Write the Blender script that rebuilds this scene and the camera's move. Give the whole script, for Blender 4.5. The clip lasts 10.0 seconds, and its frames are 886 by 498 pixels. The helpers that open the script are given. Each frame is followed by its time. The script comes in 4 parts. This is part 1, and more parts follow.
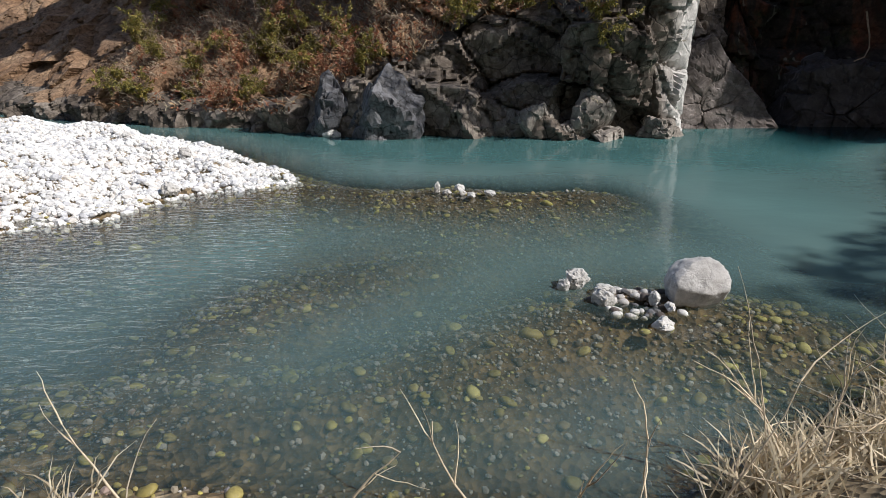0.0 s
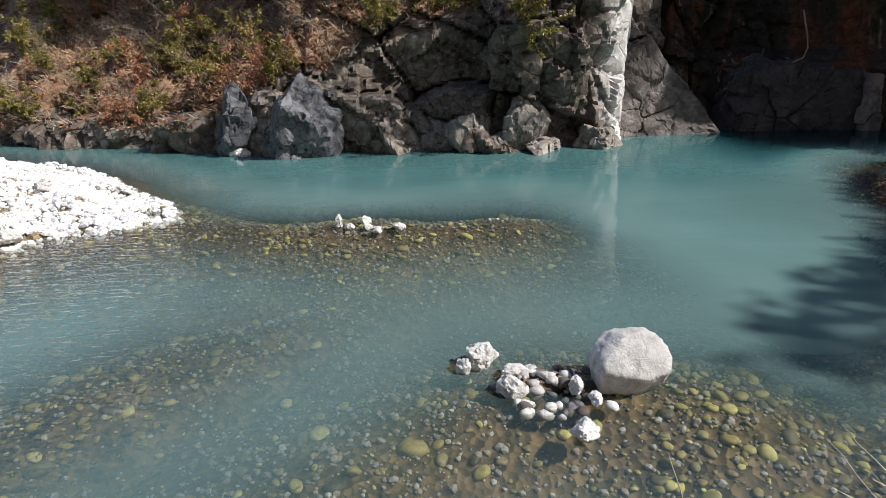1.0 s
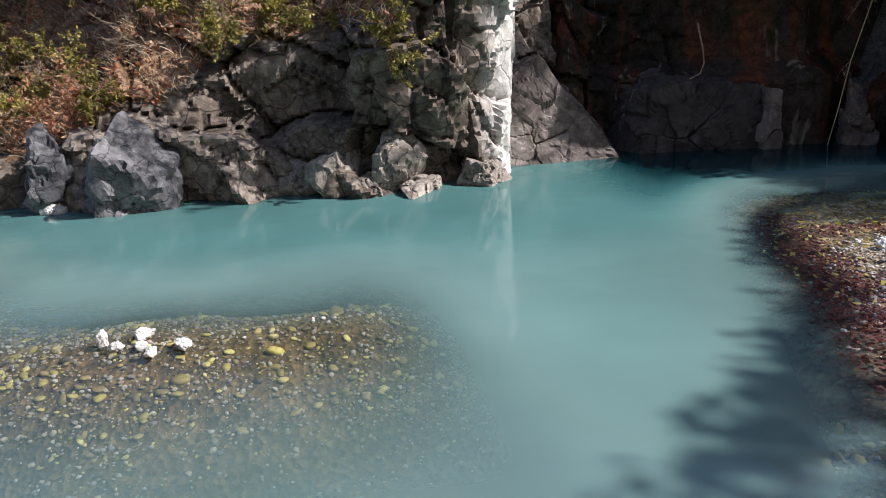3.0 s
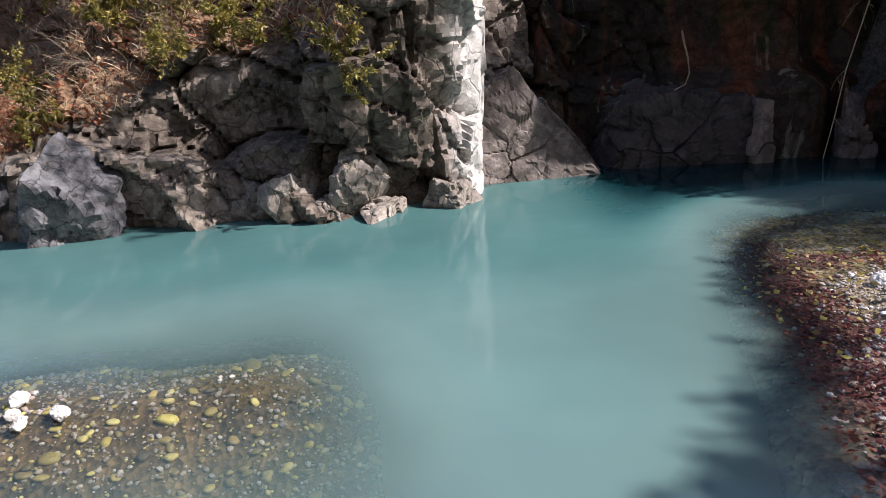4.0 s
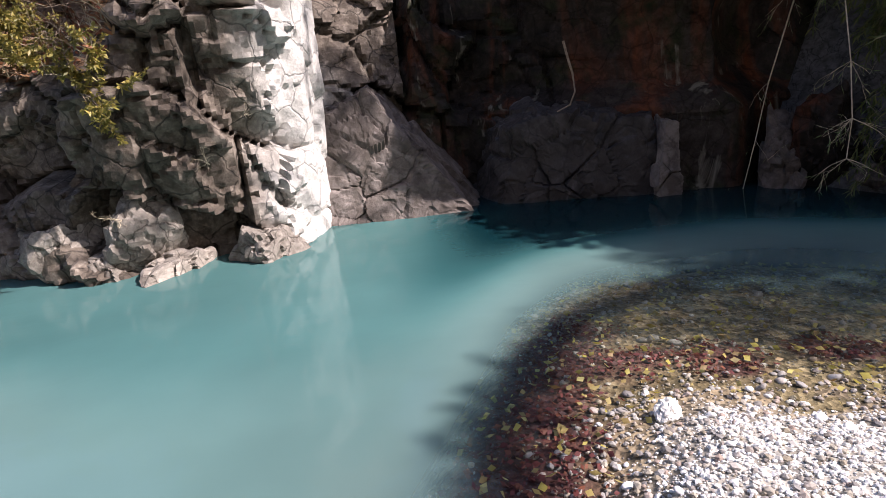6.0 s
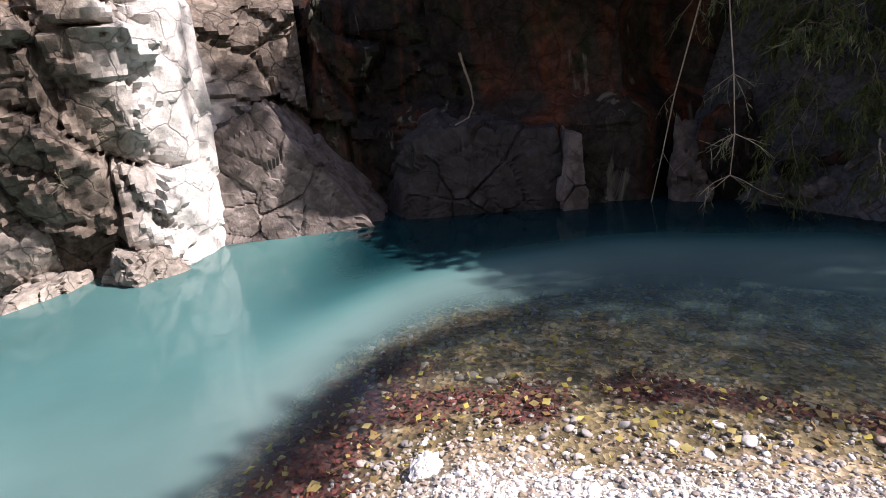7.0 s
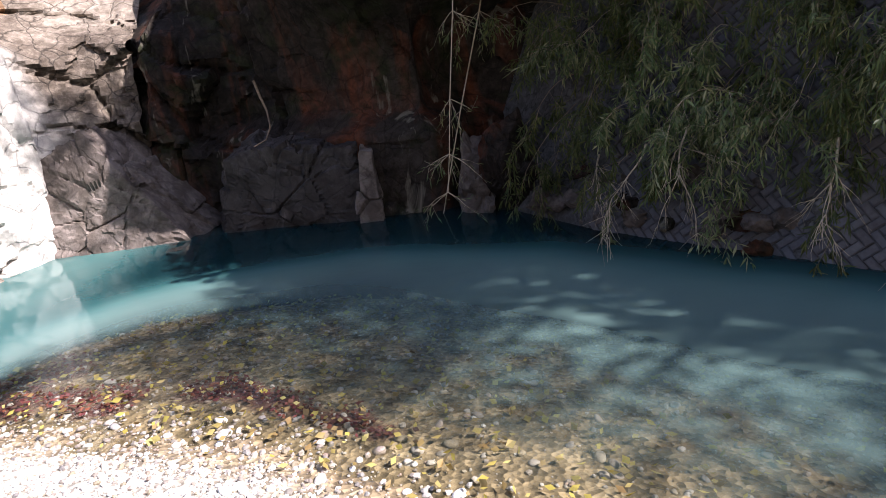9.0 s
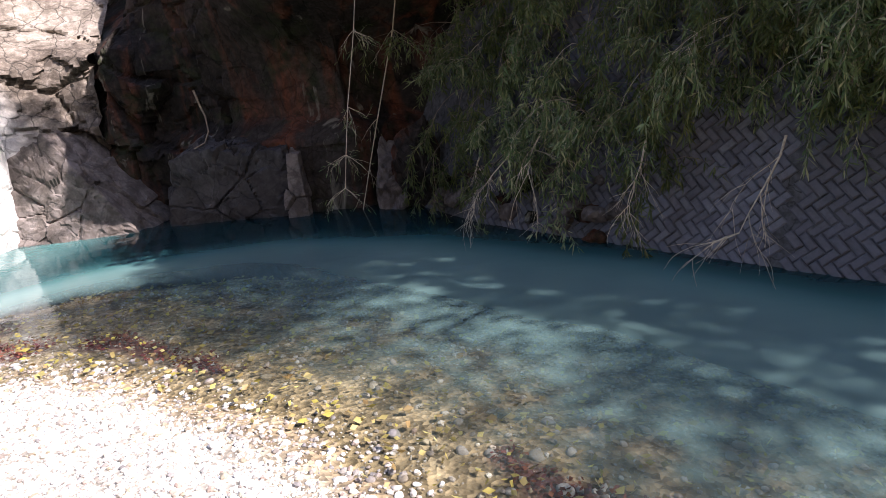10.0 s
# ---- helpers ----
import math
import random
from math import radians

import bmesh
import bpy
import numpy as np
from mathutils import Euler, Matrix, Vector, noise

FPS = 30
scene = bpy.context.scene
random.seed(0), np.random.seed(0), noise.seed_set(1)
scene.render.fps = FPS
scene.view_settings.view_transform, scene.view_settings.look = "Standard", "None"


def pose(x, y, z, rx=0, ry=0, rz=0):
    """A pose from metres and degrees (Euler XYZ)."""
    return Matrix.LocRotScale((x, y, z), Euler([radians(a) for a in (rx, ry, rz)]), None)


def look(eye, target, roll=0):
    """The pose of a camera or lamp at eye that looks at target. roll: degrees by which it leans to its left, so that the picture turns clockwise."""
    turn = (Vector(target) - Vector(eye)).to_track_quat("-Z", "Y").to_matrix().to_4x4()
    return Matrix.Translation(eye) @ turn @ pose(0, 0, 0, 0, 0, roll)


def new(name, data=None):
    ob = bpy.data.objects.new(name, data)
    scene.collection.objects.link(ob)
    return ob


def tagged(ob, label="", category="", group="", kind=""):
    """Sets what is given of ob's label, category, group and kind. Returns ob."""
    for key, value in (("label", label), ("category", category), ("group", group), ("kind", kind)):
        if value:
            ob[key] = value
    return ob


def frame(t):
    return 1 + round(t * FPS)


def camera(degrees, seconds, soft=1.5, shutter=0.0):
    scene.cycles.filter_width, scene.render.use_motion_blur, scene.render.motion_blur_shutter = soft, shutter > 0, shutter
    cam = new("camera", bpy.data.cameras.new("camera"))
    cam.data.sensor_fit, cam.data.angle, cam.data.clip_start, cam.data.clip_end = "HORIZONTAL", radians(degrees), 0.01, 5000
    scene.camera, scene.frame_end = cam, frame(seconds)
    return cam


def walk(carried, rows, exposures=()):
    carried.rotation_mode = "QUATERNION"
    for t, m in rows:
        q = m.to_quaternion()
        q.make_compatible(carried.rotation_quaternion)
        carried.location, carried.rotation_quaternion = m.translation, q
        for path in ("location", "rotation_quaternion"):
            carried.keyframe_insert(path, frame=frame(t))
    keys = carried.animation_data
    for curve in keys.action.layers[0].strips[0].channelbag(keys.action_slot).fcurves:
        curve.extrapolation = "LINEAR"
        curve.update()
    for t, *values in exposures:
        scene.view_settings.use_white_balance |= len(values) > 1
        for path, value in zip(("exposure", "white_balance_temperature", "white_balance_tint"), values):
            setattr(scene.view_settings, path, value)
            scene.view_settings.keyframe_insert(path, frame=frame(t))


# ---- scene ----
cam = camera(73.0, 10.0, soft=0.7)
PATH = [
    (0, (0.160, -0.671, 1.758), (0.052, 1.218, 1.109), -0.56),
    (0.5, (0.395, -0.087, 1.770), (0.340, 1.805, 1.123), -0.84),
    (1, (0.667, 0.464, 1.803), (0.702, 2.357, 1.161), -1.43),
    (1.5, (0.928, 0.921, 1.890), (1.070, 2.809, 1.244), -1.82),
    (2, (1.215, 1.341, 1.949), (1.446, 3.220, 1.304), -2.46),
    (2.5, (1.540, 1.747, 2.079), (1.783, 3.620, 1.424), -2.47),
    (4, (2.496, 2.662, 2.192), (2.728, 4.546, 1.563), -3.17),
    (4.5, (3.079, 3.147, 2.138), (3.267, 5.043, 1.528), -3.07),
    (5, (3.855, 3.460, 2.143), (4.008, 5.360, 1.540), -3.56),
    (5.5, (4.615, 3.762, 2.188), (4.767, 5.661, 1.578), -4.04),
    (7, (6.871, 4.104, 2.335), (7.018, 5.998, 1.710), -4.90),
    (7.5, (7.737, 4.047, 2.374), (7.851, 5.943, 1.748), -5.36),
    (8, (8.595, 3.827, 2.468), (8.689, 5.720, 1.830), -5.62),
    (8.5, (9.537, 3.512, 2.499), (9.593, 5.406, 1.859), -6.32),
    (9, (10.468, 3.237, 2.367), (10.483, 5.139, 1.749), -6.88),
    (9.5, (11.270, 2.832, 2.273), (11.268, 4.741, 1.679), -6.74),
    (10, (12.001, 2.106, 2.241), (11.985, 4.019, 1.657), -6.64),
]
EXPOSURES = [(0.0, 0.0, 6250, 11), (1.0, 0.4, 6250, 11), (2.5, 0.72, 6250, 13), (4.0, 0.76, 6400, 19), (5.5, 0.88, 6500, 22), (7.5, 1.1, 6550, 23), (10.0, 1.5, 6350, 21)]
walk(cam, [(t, look(eye, target, roll)) for t, eye, target, roll in PATH], EXPOSURES)

# ---- light ----
SUN_ELEV, SUN_AZ = 44.0, -16.0          # azimuth from +x towards +y
sun_dir = Vector((math.cos(radians(SUN_ELEV)) * math.cos(radians(SUN_AZ)),
                  math.cos(radians(SUN_ELEV)) * math.sin(radians(SUN_AZ)), math.sin(radians(SUN_ELEV))))
world = bpy.data.worlds.new("sky")
scene.world = world
world.use_nodes = True
wn = world.node_tree
sky = wn.nodes.new("ShaderNodeTexSky")
sky.sky_type, sky.sun_disc = "NISHITA", False
sky.sun_elevation, sky.sun_rotation = radians(SUN_ELEV), radians(90 - SUN_AZ)
wn.nodes["Background"].inputs["Strength"].default_value = 0.118
wn.links.new(sky.outputs[0], wn.nodes["Background"].inputs["Color"])
sun_data = bpy.data.lights.new("sun", "SUN")
sun_data.energy, sun_data.angle, sun_data.color = 5.0, radians(0.55), (1.0, 0.95, 0.88)
sun = new("sun", sun_data)
sun.matrix_world = look((30, -10, 40), Vector((30, -10, 40)) - sun_dir)


# ---- noise for shapes ----
def hash3(i, j, k, seed):
    h = (i * 374761393 + j * 668265263 + k * 2147483647 + seed * 974634541).astype(np.int64) & 0xFFFFFFFF
    h = ((h ^ (h >> 13)) * 1274126177) & 0xFFFFFFFF
    h = ((h ^ (h >> 16)) * 2246822519) & 0xFFFFFFFF
    return ((h ^ (h >> 15)) & 0xFFFFFF) / float(0xFFFFFF)


def vnoise(p, seed=0):
    """Smooth value noise in -1..1 at the rows of p."""
    f = np.floor(p).astype(np.int64)
    u = p - f
    u = u * u * (3 - 2 * u)
    out = 0
    for a in (0, 1):
        for b in (0, 1):
            for c in (0, 1):
                w = (u[:, 0] if a else 1 - u[:, 0]) * (u[:, 1] if b else 1 - u[:, 1]) * (u[:, 2] if c else 1 - u[:, 2])
                out = out + w * hash3(f[:, 0] + a, f[:, 1] + b, f[:, 2] + c, seed)
    return out * 2 - 1


def fbm(p, octaves=4, seed=0):
    total, amp = 0, 1.0
    for o in range(octaves):
        total = total + amp * vnoise(p * 2.0 ** o + 17.3 * o, seed + o)
        amp *= 0.5
    return total


def blocks(p, seed=0):
    """Broken-rock relief: a level and a tilt for each cell, and the distance to the nearest joint."""
    f = np.floor(p).astype(np.int64)
    d1, d2 = np.full(len(p), 9.0), np.full(len(p), 9.0)
    lev = np.zeros(len(p))
    for a in (-1, 0, 1):
        for b in (-1, 0, 1):
            for c in (-1, 0, 1):
                i, j, k = f[:, 0] + a, f[:, 1] + b, f[:, 2] + c
                q = np.stack([i + hash3(i, j, k, seed), j + hash3(i, j, k, seed + 1), k + hash3(i, j, k, seed + 2)], 1)
                off = p - q
                d = np.sqrt((off ** 2).sum(1))
                tilt = sum(off[:, n] * (hash3(i, j, k, seed + 4 + n) - 0.5) for n in range(3))
                value = hash3(i, j, k, seed + 3) - 0.5 + 1.35 * tilt
                nearer = d < d1
                d2 = np.where(nearer, d1, np.minimum(d2, d))
                lev = np.where(nearer, value, lev)
                d1 = np.where(nearer, d, d1)
    return lev, d2 - d1


def smooth(a, b, v):
    t = np.clip((v - a) / (b - a), 0, 1)
    return t * t * (3 - 2 * t)


# ---- meshes ----
def mesh_object(name, verts, faces, material, parent=None, label="", shade=True, attributes=None):
    me = bpy.data.meshes.new(name)
    verts = np.asarray(verts, float)
    if isinstance(faces, np.ndarray):
        n, k = faces.shape
        me.vertices.add(len(verts))
        me.vertices.foreach_set("co", verts.ravel())
        me.loops.add(n * k)
        me.loops.foreach_set("vertex_index", faces.ravel().astype(np.int32))
        me.polygons.add(n)
        me.polygons.foreach_set("loop_start", np.arange(0, n * k, k, dtype=np.int32))
        me.update(calc_edges=True)
    else:
        me.from_pydata([tuple(v) for v in verts], [], faces)
    for key, values in (attributes or {}).items():
        me.attributes.new(key, "FLOAT", "POINT").data.foreach_set("value", np.asarray(values, np.float32))
    me.validate()
    me.polygons.foreach_set("use_smooth", np.full(len(me.polygons), shade))
    me.materials.append(material)
    ob = new(name, me)
    if parent is not None:
        ob.parent = parent
    if label:
        ob["label"] = label
    return ob


def empty(name, place=(0, 0, 0)):
    ob = new(name)
    ob.empty_display_size = 0.1
    ob.location = place
    return ob


def ico(sub):
    bm = bmesh.new()
    bmesh.ops.create_icosphere(bm, subdivisions=sub, radius=1.0)
    v = np.array([x.co[:] for x in bm.verts])
    f = np.array([[y.index for y in x.verts] for x in bm.faces])
    bm.free()
    return v, f


ICO = {n: ico(n) for n in (1, 2, 3, 4, 5, 6)}


def rock_verts(sub, size, seed, cuts=14, rough=0.05, round_=0.25, flat=0.0):
    """A rock: a ball cut by random planes, with worn edges and grain. Rows of verts, faces."""
    rng = np.random.RandomState(seed)
    v, f = ICO[sub]
    n = rng.normal(size=(cuts, 3))
    n /= np.linalg.norm(n, axis=1)[:, None]
    d = rng.uniform(0.62, 0.95, cuts)
    c = np.clip(v @ n.T, 1e-3, None)
    r = (d / c).min(1)
    r = np.minimum(r, 1.15)
    r = r * (1 - round_) + round_ * 0.9
    p = v * r[:, None]
    p = p * (1 + rough * fbm(p * 2.2 + seed, 4, seed)[:, None])
    p *= np.asarray(size, float)
    return p, f


def tube_rows(points, radii, sides=5):
    """Verts and faces of a tube along points."""
    pts = [Vector(p) for p in points]
    verts, faces = [], []
    for i, p in enumerate(pts):
        way = (pts[min(i + 1, len(pts) - 1)] - pts[max(i - 1, 0)])
        if way.length < 1e-6:
            way = Vector((0, 0, 1))
        q = way.normalized().to_track_quat("Z", "Y")
        for s in range(sides):
            a = 2 * math.pi * s / sides
            verts.append(p + q @ Vector((math.cos(a), math.sin(a), 0)) * radii[i])
    for i in range(len(pts) - 1):
        for s in range(sides):
            t = (s + 1) % sides
            faces.append((i * sides + s, i * sides + t, (i + 1) * sides + t, (i + 1) * sides + s))
    return verts, faces


class Build:
    """Collects verts and quads or triangles of one mesh."""

    def __init__(self):
        self.v, self.f = [], []

    def add(self, verts, faces):
        n = len(self.v)
        self.v.extend(verts)
        self.f.extend([tuple(n + i for i in f) for f in faces])

    def done(self, name, material, parent=None, label="", shade=True):
        return mesh_object(name, self.v, self.f, material, parent, label, shade)


# ---- materials ----
def material(name):
    m = bpy.data.materials.new(name)
    m.use_nodes = True
    return m, m.node_tree, m.node_tree.nodes["Principled BSDF"]


def node(tree, kind, **values):
    n = tree.nodes.new(kind)
    for key, value in values.items():
        n.inputs[key].default_value = value
    return n


def ramp(tree, fac, stops):
    r = tree.nodes.new("ShaderNodeValToRGB")
    e = r.color_ramp.elements
    while len(e) < len(stops):
        e.new(0.5)
    for el, (pos, col) in zip(e, stops):
        el.position, el.color = pos, (*col, 1)
    tree.links.new(fac, r.inputs[0])
    return r.outputs[0]


def mixed(tree, fac, a, b, mode="MIX"):
    m = tree.nodes.new("ShaderNodeMix")
    m.data_type, m.blend_type = "RGBA", mode
    for sock, val in ((m.inputs[0], fac), (m.inputs[6], a), (m.inputs[7], b)):
        if isinstance(val, (int, float)):
            sock.default_value = val
        elif isinstance(val, tuple):
            sock.default_value = (*val, 1)
        else:
            tree.links.new(val, sock)
    return m.outputs[2]


def noise_out(tree, scale, detail=5.0, rough=0.6, stretch=None, warp=0.0):
    g = tree.nodes.new("ShaderNodeNewGeometry")
    src = g.outputs["Position"]
    if stretch:
        mp = tree.nodes.new("ShaderNodeMapping")
        mp.inputs["Scale"].default_value = stretch
        tree.links.new(src, mp.inputs["Vector"])
        src = mp.outputs[0]
    n = node(tree, "ShaderNodeTexNoise", Scale=scale, Detail=detail, Roughness=rough, Distortion=warp)
    tree.links.new(src, n.inputs["Vector"])
    return n.outputs[0]


def bump(tree, shader, height, strength=0.4, distance=0.03, before=None):
    b = node(tree, "ShaderNodeBump", Strength=strength, Distance=distance)
    tree.links.new(height, b.inputs["Height"])
    if before is not None:
        tree.links.new(before, b.inputs["Normal"])
    tree.links.new(b.outputs[0], shader.inputs["Normal"])
    return b.outputs[0]


def rock_material(name, dark, mid, light, scale=2.0, rough=0.85, stain=None, moss=None, relief=0.5, lichen_=0.8, shine=0.4, crack=0.7, drip=None, sunlit_tint=None):
    m, t, p = material(name)
    big = noise_out(t, scale * 0.35, 4, 0.55)
    fine = noise_out(t, scale * 6, 8, 0.7)
    c1 = ramp(t, big, [(0.32, dark), (0.5, mid), (0.66, light)])
    c2 = ramp(t, fine, [(0.3, tuple(0.45 * x for x in mid)), (0.5, mid), (0.75, light)])
    col = mixed(t, 0.5, c1, c2)
    if stain:
        s = ramp(t, noise_out(t, 0.9, 4, 0.6, (1.4, 1.4, 0.25), 0.6), [(0.5, (0, 0, 0)), (0.68, (0.9, 0.9, 0.9))])
        col = mixed(t, s, col, stain)
    if moss:
        s = ramp(t, noise_out(t, 1.7, 5, 0.65), [(0.52, (0, 0, 0)), (0.68, (1, 1, 1))])
        col = mixed(t, s, col, moss)
    p.inputs["Roughness"].default_value = rough
    p.inputs["Specular IOR Level"].default_value = shine
    first = bump(t, p, noise_out(t, scale * 2.2, 8, 0.65), relief, 0.06)
    v = t.nodes.new("ShaderNodeTexVoronoi")
    v.feature = "DISTANCE_TO_EDGE"
    v.inputs["Scale"].default_value = scale * 1.3
    g = t.nodes.new("ShaderNodeNewGeometry")
    wv = t.nodes.new("ShaderNodeVectorMath")
    wv.operation = "MULTIPLY_ADD"
    wn_ = node(t, "ShaderNodeTexNoise", Scale=scale * 1.5, Detail=4.0)
    t.links.new(g.outputs["Position"], wn_.inputs["Vector"])
    t.links.new(wn_.outputs["Color"], wv.inputs[0])
    wv.inputs[1].default_value = (0.35, 0.35, 0.35)
    t.links.new(g.outputs["Position"], wv.inputs[2])
    t.links.new(wv.outputs[0], v.inputs["Vector"])
    cr = ramp(t, v.outputs["Distance"], [(0.0, (0, 0, 0)), (0.035, (1, 1, 1))])
    lichen = ramp(t, noise_out(t, scale * 3.1, 6, 0.7, None, 0.5), [(0.42, (0.42, 0.4, 0.37)), (0.58, (1, 1, 1))])
    col = mixed(t, lichen_, col, mixed(t, 1.0, col, lichen, "MULTIPLY"))
    # colour is darker along the crack lines
    crack_tone = mixed(t, cr, tuple(0.5 * x for x in dark), (1.0, 1.0, 1.0))
    col = mixed(t, crack, col, mixed(t, 1.0, col, crack_tone, "MULTIPLY"))
    if sunlit_tint:
        # sunlight is put into the colour: the sun-facing face is paler, grain kept
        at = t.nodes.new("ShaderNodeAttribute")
        at.attribute_name = "sun_side"
        pale = ramp(t, fine, [(0.3, tuple(0.62 * x for x in sunlit_tint)), (0.5, sunlit_tint), (0.72, tuple(min(0.85, 1.25 * x) for x in sunlit_tint))])
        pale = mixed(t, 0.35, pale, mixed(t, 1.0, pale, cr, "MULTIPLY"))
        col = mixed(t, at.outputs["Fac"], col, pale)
    if drip:
        d_ = ramp(t, noise_out(t, 1.6, 5, 0.6, (1.2, 1.2, 0.3), 0.8), [(0.63, (0, 0, 0)), (0.7, (1, 1, 1))])
        col = mixed(t, d_, col, drip)
    t.links.new(col, p.inputs["Base Color"])
    second = bump(t, p, cr, relief * 0.6, 0.02, first)
    bump(t, p, fine, relief * 0.7, 0.012, second)
    return m


def stone_material(name, colours, rough=0.8, grain=40.0, island=True, spot=0.35):
    """Stones that differ one from another."""
    m, t, p = material(name)
    if island:
        r = t.nodes.new("ShaderNodeNewGeometry").outputs["Random Per Island"]
    else:
        r = t.nodes.new("ShaderNodeObjectInfo").outputs["Random"]
    base = ramp(t, r, [((i + 0.5) / len(colours), c) for i, c in enumerate(colours)])
    n = noise_out(t, grain, 6, 0.7)
    shade = ramp(t, n, [(0.3, (0.45, 0.44, 0.42)), (0.55, (1, 1, 1))])
    col = mixed(t, spot, base, mixed(t, 1.0, base, shade, "MULTIPLY"))
    t.links.new(col, p.inputs["Base Color"])
    p.inputs["Roughness"].default_value = rough
    bump(t, p, n, 0.35, 0.01)
    return m


def plain(name, colour, rough=0.7, scale=20.0, vary=0.4, per_island=True):
    m, t, p = material(name)
    n = noise_out(t, scale, 4, 0.6)
    col = ramp(t, n, [(0.3, tuple(c * (1 - vary) for c in colour)), (0.7, tuple(min(1, c * (1 + vary)) for c in colour))])
    if per_island:
        r = t.nodes.new("ShaderNodeNewGeometry").outputs["Random Per Island"]
        col = mixed(t, 1.0, col, ramp(t, r, [(0.0, (0.5, 0.5, 0.5)), (1.0, (1.25, 1.2, 1.1))]), "MULTIPLY")
    t.links.new(col, p.inputs["Base Color"])
    p.inputs["Roughness"].default_value = rough
    return m


def leaf_material(name, colours, rough=0.5):
    m, t, p = material(name)
    r = t.nodes.new("ShaderNodeNewGeometry").outputs["Random Per Island"]
    col = ramp(t, r, [((i + 0.5) / len(colours), c) for i, c in enumerate(colours)])
    t.links.new(col, p.inputs["Base Color"])
    p.inputs["Roughness"].default_value = rough
    p.inputs["Transmission Weight"].default_value = 0.0
    tl = t.nodes.new("ShaderNodeBsdfTranslucent")
    t.links.new(col, tl.inputs["Color"])
    mx = t.nodes.new("ShaderNodeMixShader")
    mx.inputs[0].default_value = 0.35
    t.links.new(p.outputs[0], mx.inputs[1])
    t.links.new(tl.outputs[0], mx.inputs[2])
    t.links.new(mx.outputs[0], t.nodes["Material Output"].inputs["Surface"])
    return m


M_CLIFF = rock_material("cliff rock", (0.042, 0.033, 0.026), (0.15, 0.12, 0.096), (0.48, 0.42, 0.355), 1.6, 0.85, relief=0.8, sunlit_tint=(0.55, 0.53, 0.5))
# near-black tones stand in for the cave's shade; rust and drips are stains
M_CAVE = rock_material("cave rock, shade in its colour", (0.01, 0.008, 0.007), (0.026, 0.02, 0.017), (0.085, 0.07, 0.06), 1.6, 0.7, stain=(0.17, 0.055, 0.026), drip=(0.2, 0.185, 0.15), crack=0.4, moss=(0.03, 0.035, 0.016), relief=0.7, shine=0.15)
M_PALE = rock_material("pale rock", (0.35, 0.33, 0.31), (0.58, 0.56, 0.53), (0.8, 0.78, 0.75), 2.2, 0.85, relief=0.5, lichen_=0.2, crack=0.25)
# paler than the cliff rock: the sunlight on these rocks is in the colour
M_FOOT = rock_material("broken grey limestone, sunlight in its tone", (0.11, 0.094, 0.08), (0.3, 0.265, 0.23), (0.58, 0.53, 0.47), 2.2, 0.85, relief=0.6, lichen_=0.6)
M_DARKROCK = rock_material("dark blue-grey rock", (0.05, 0.052, 0.06), (0.13, 0.13, 0.14), (0.28, 0.28, 0.29), 2.2, 0.8, relief=0.6)
M_SLAB = rock_material("brown slab rock", (0.075, 0.06, 0.055), (0.16, 0.132, 0.118), (0.29, 0.25, 0.23), 1.2, 0.8, relief=0.6, crack=0.25)
# ledge tones are lowered to imitate the shade it lies in; streaks are drips
M_LEDGE = rock_material("streaked grey rock, shade in its tone", (0.022, 0.018, 0.018), (0.055, 0.047, 0.046), (0.13, 0.115, 0.115), 1.4, 0.6, relief=0.6, crack=0.4, drip=(0.22, 0.205, 0.21))
M_BOULDER = rock_material("boulder granite", (0.3, 0.29, 0.28), (0.45, 0.43, 0.41), (0.66, 0.64, 0.62), 4.0, 0.85, relief=0.35, lichen_=0.25, crack=0.08)
M_WHITE = stone_material("white limestone pebbles", [(0.6, 0.59, 0.58), (0.76, 0.75, 0.74), (0.82, 0.81, 0.8), (0.66, 0.61, 0.56), (0.8, 0.8, 0.79), (0.5, 0.5, 0.52)])
M_ALGAE = stone_material("algae-covered cobbles", [(0.2, 0.155, 0.06), (0.36, 0.3, 0.08), (0.1, 0.08, 0.045), (0.55, 0.48, 0.13), (0.24, 0.18, 0.09), (0.34, 0.28, 0.09), (0.68, 0.61, 0.24), (0.08, 0.062, 0.04)], 0.6, spot=0.75)
M_GRAVEL = stone_material("mixed river gravel", [(0.3, 0.28, 0.26), (0.2, 0.17, 0.15), (0.45, 0.43, 0.4), (0.3, 0.22, 0.18), (0.5, 0.48, 0.45), (0.16, 0.15, 0.15), (0.38, 0.34, 0.28), (0.26, 0.22, 0.16)], 0.75)


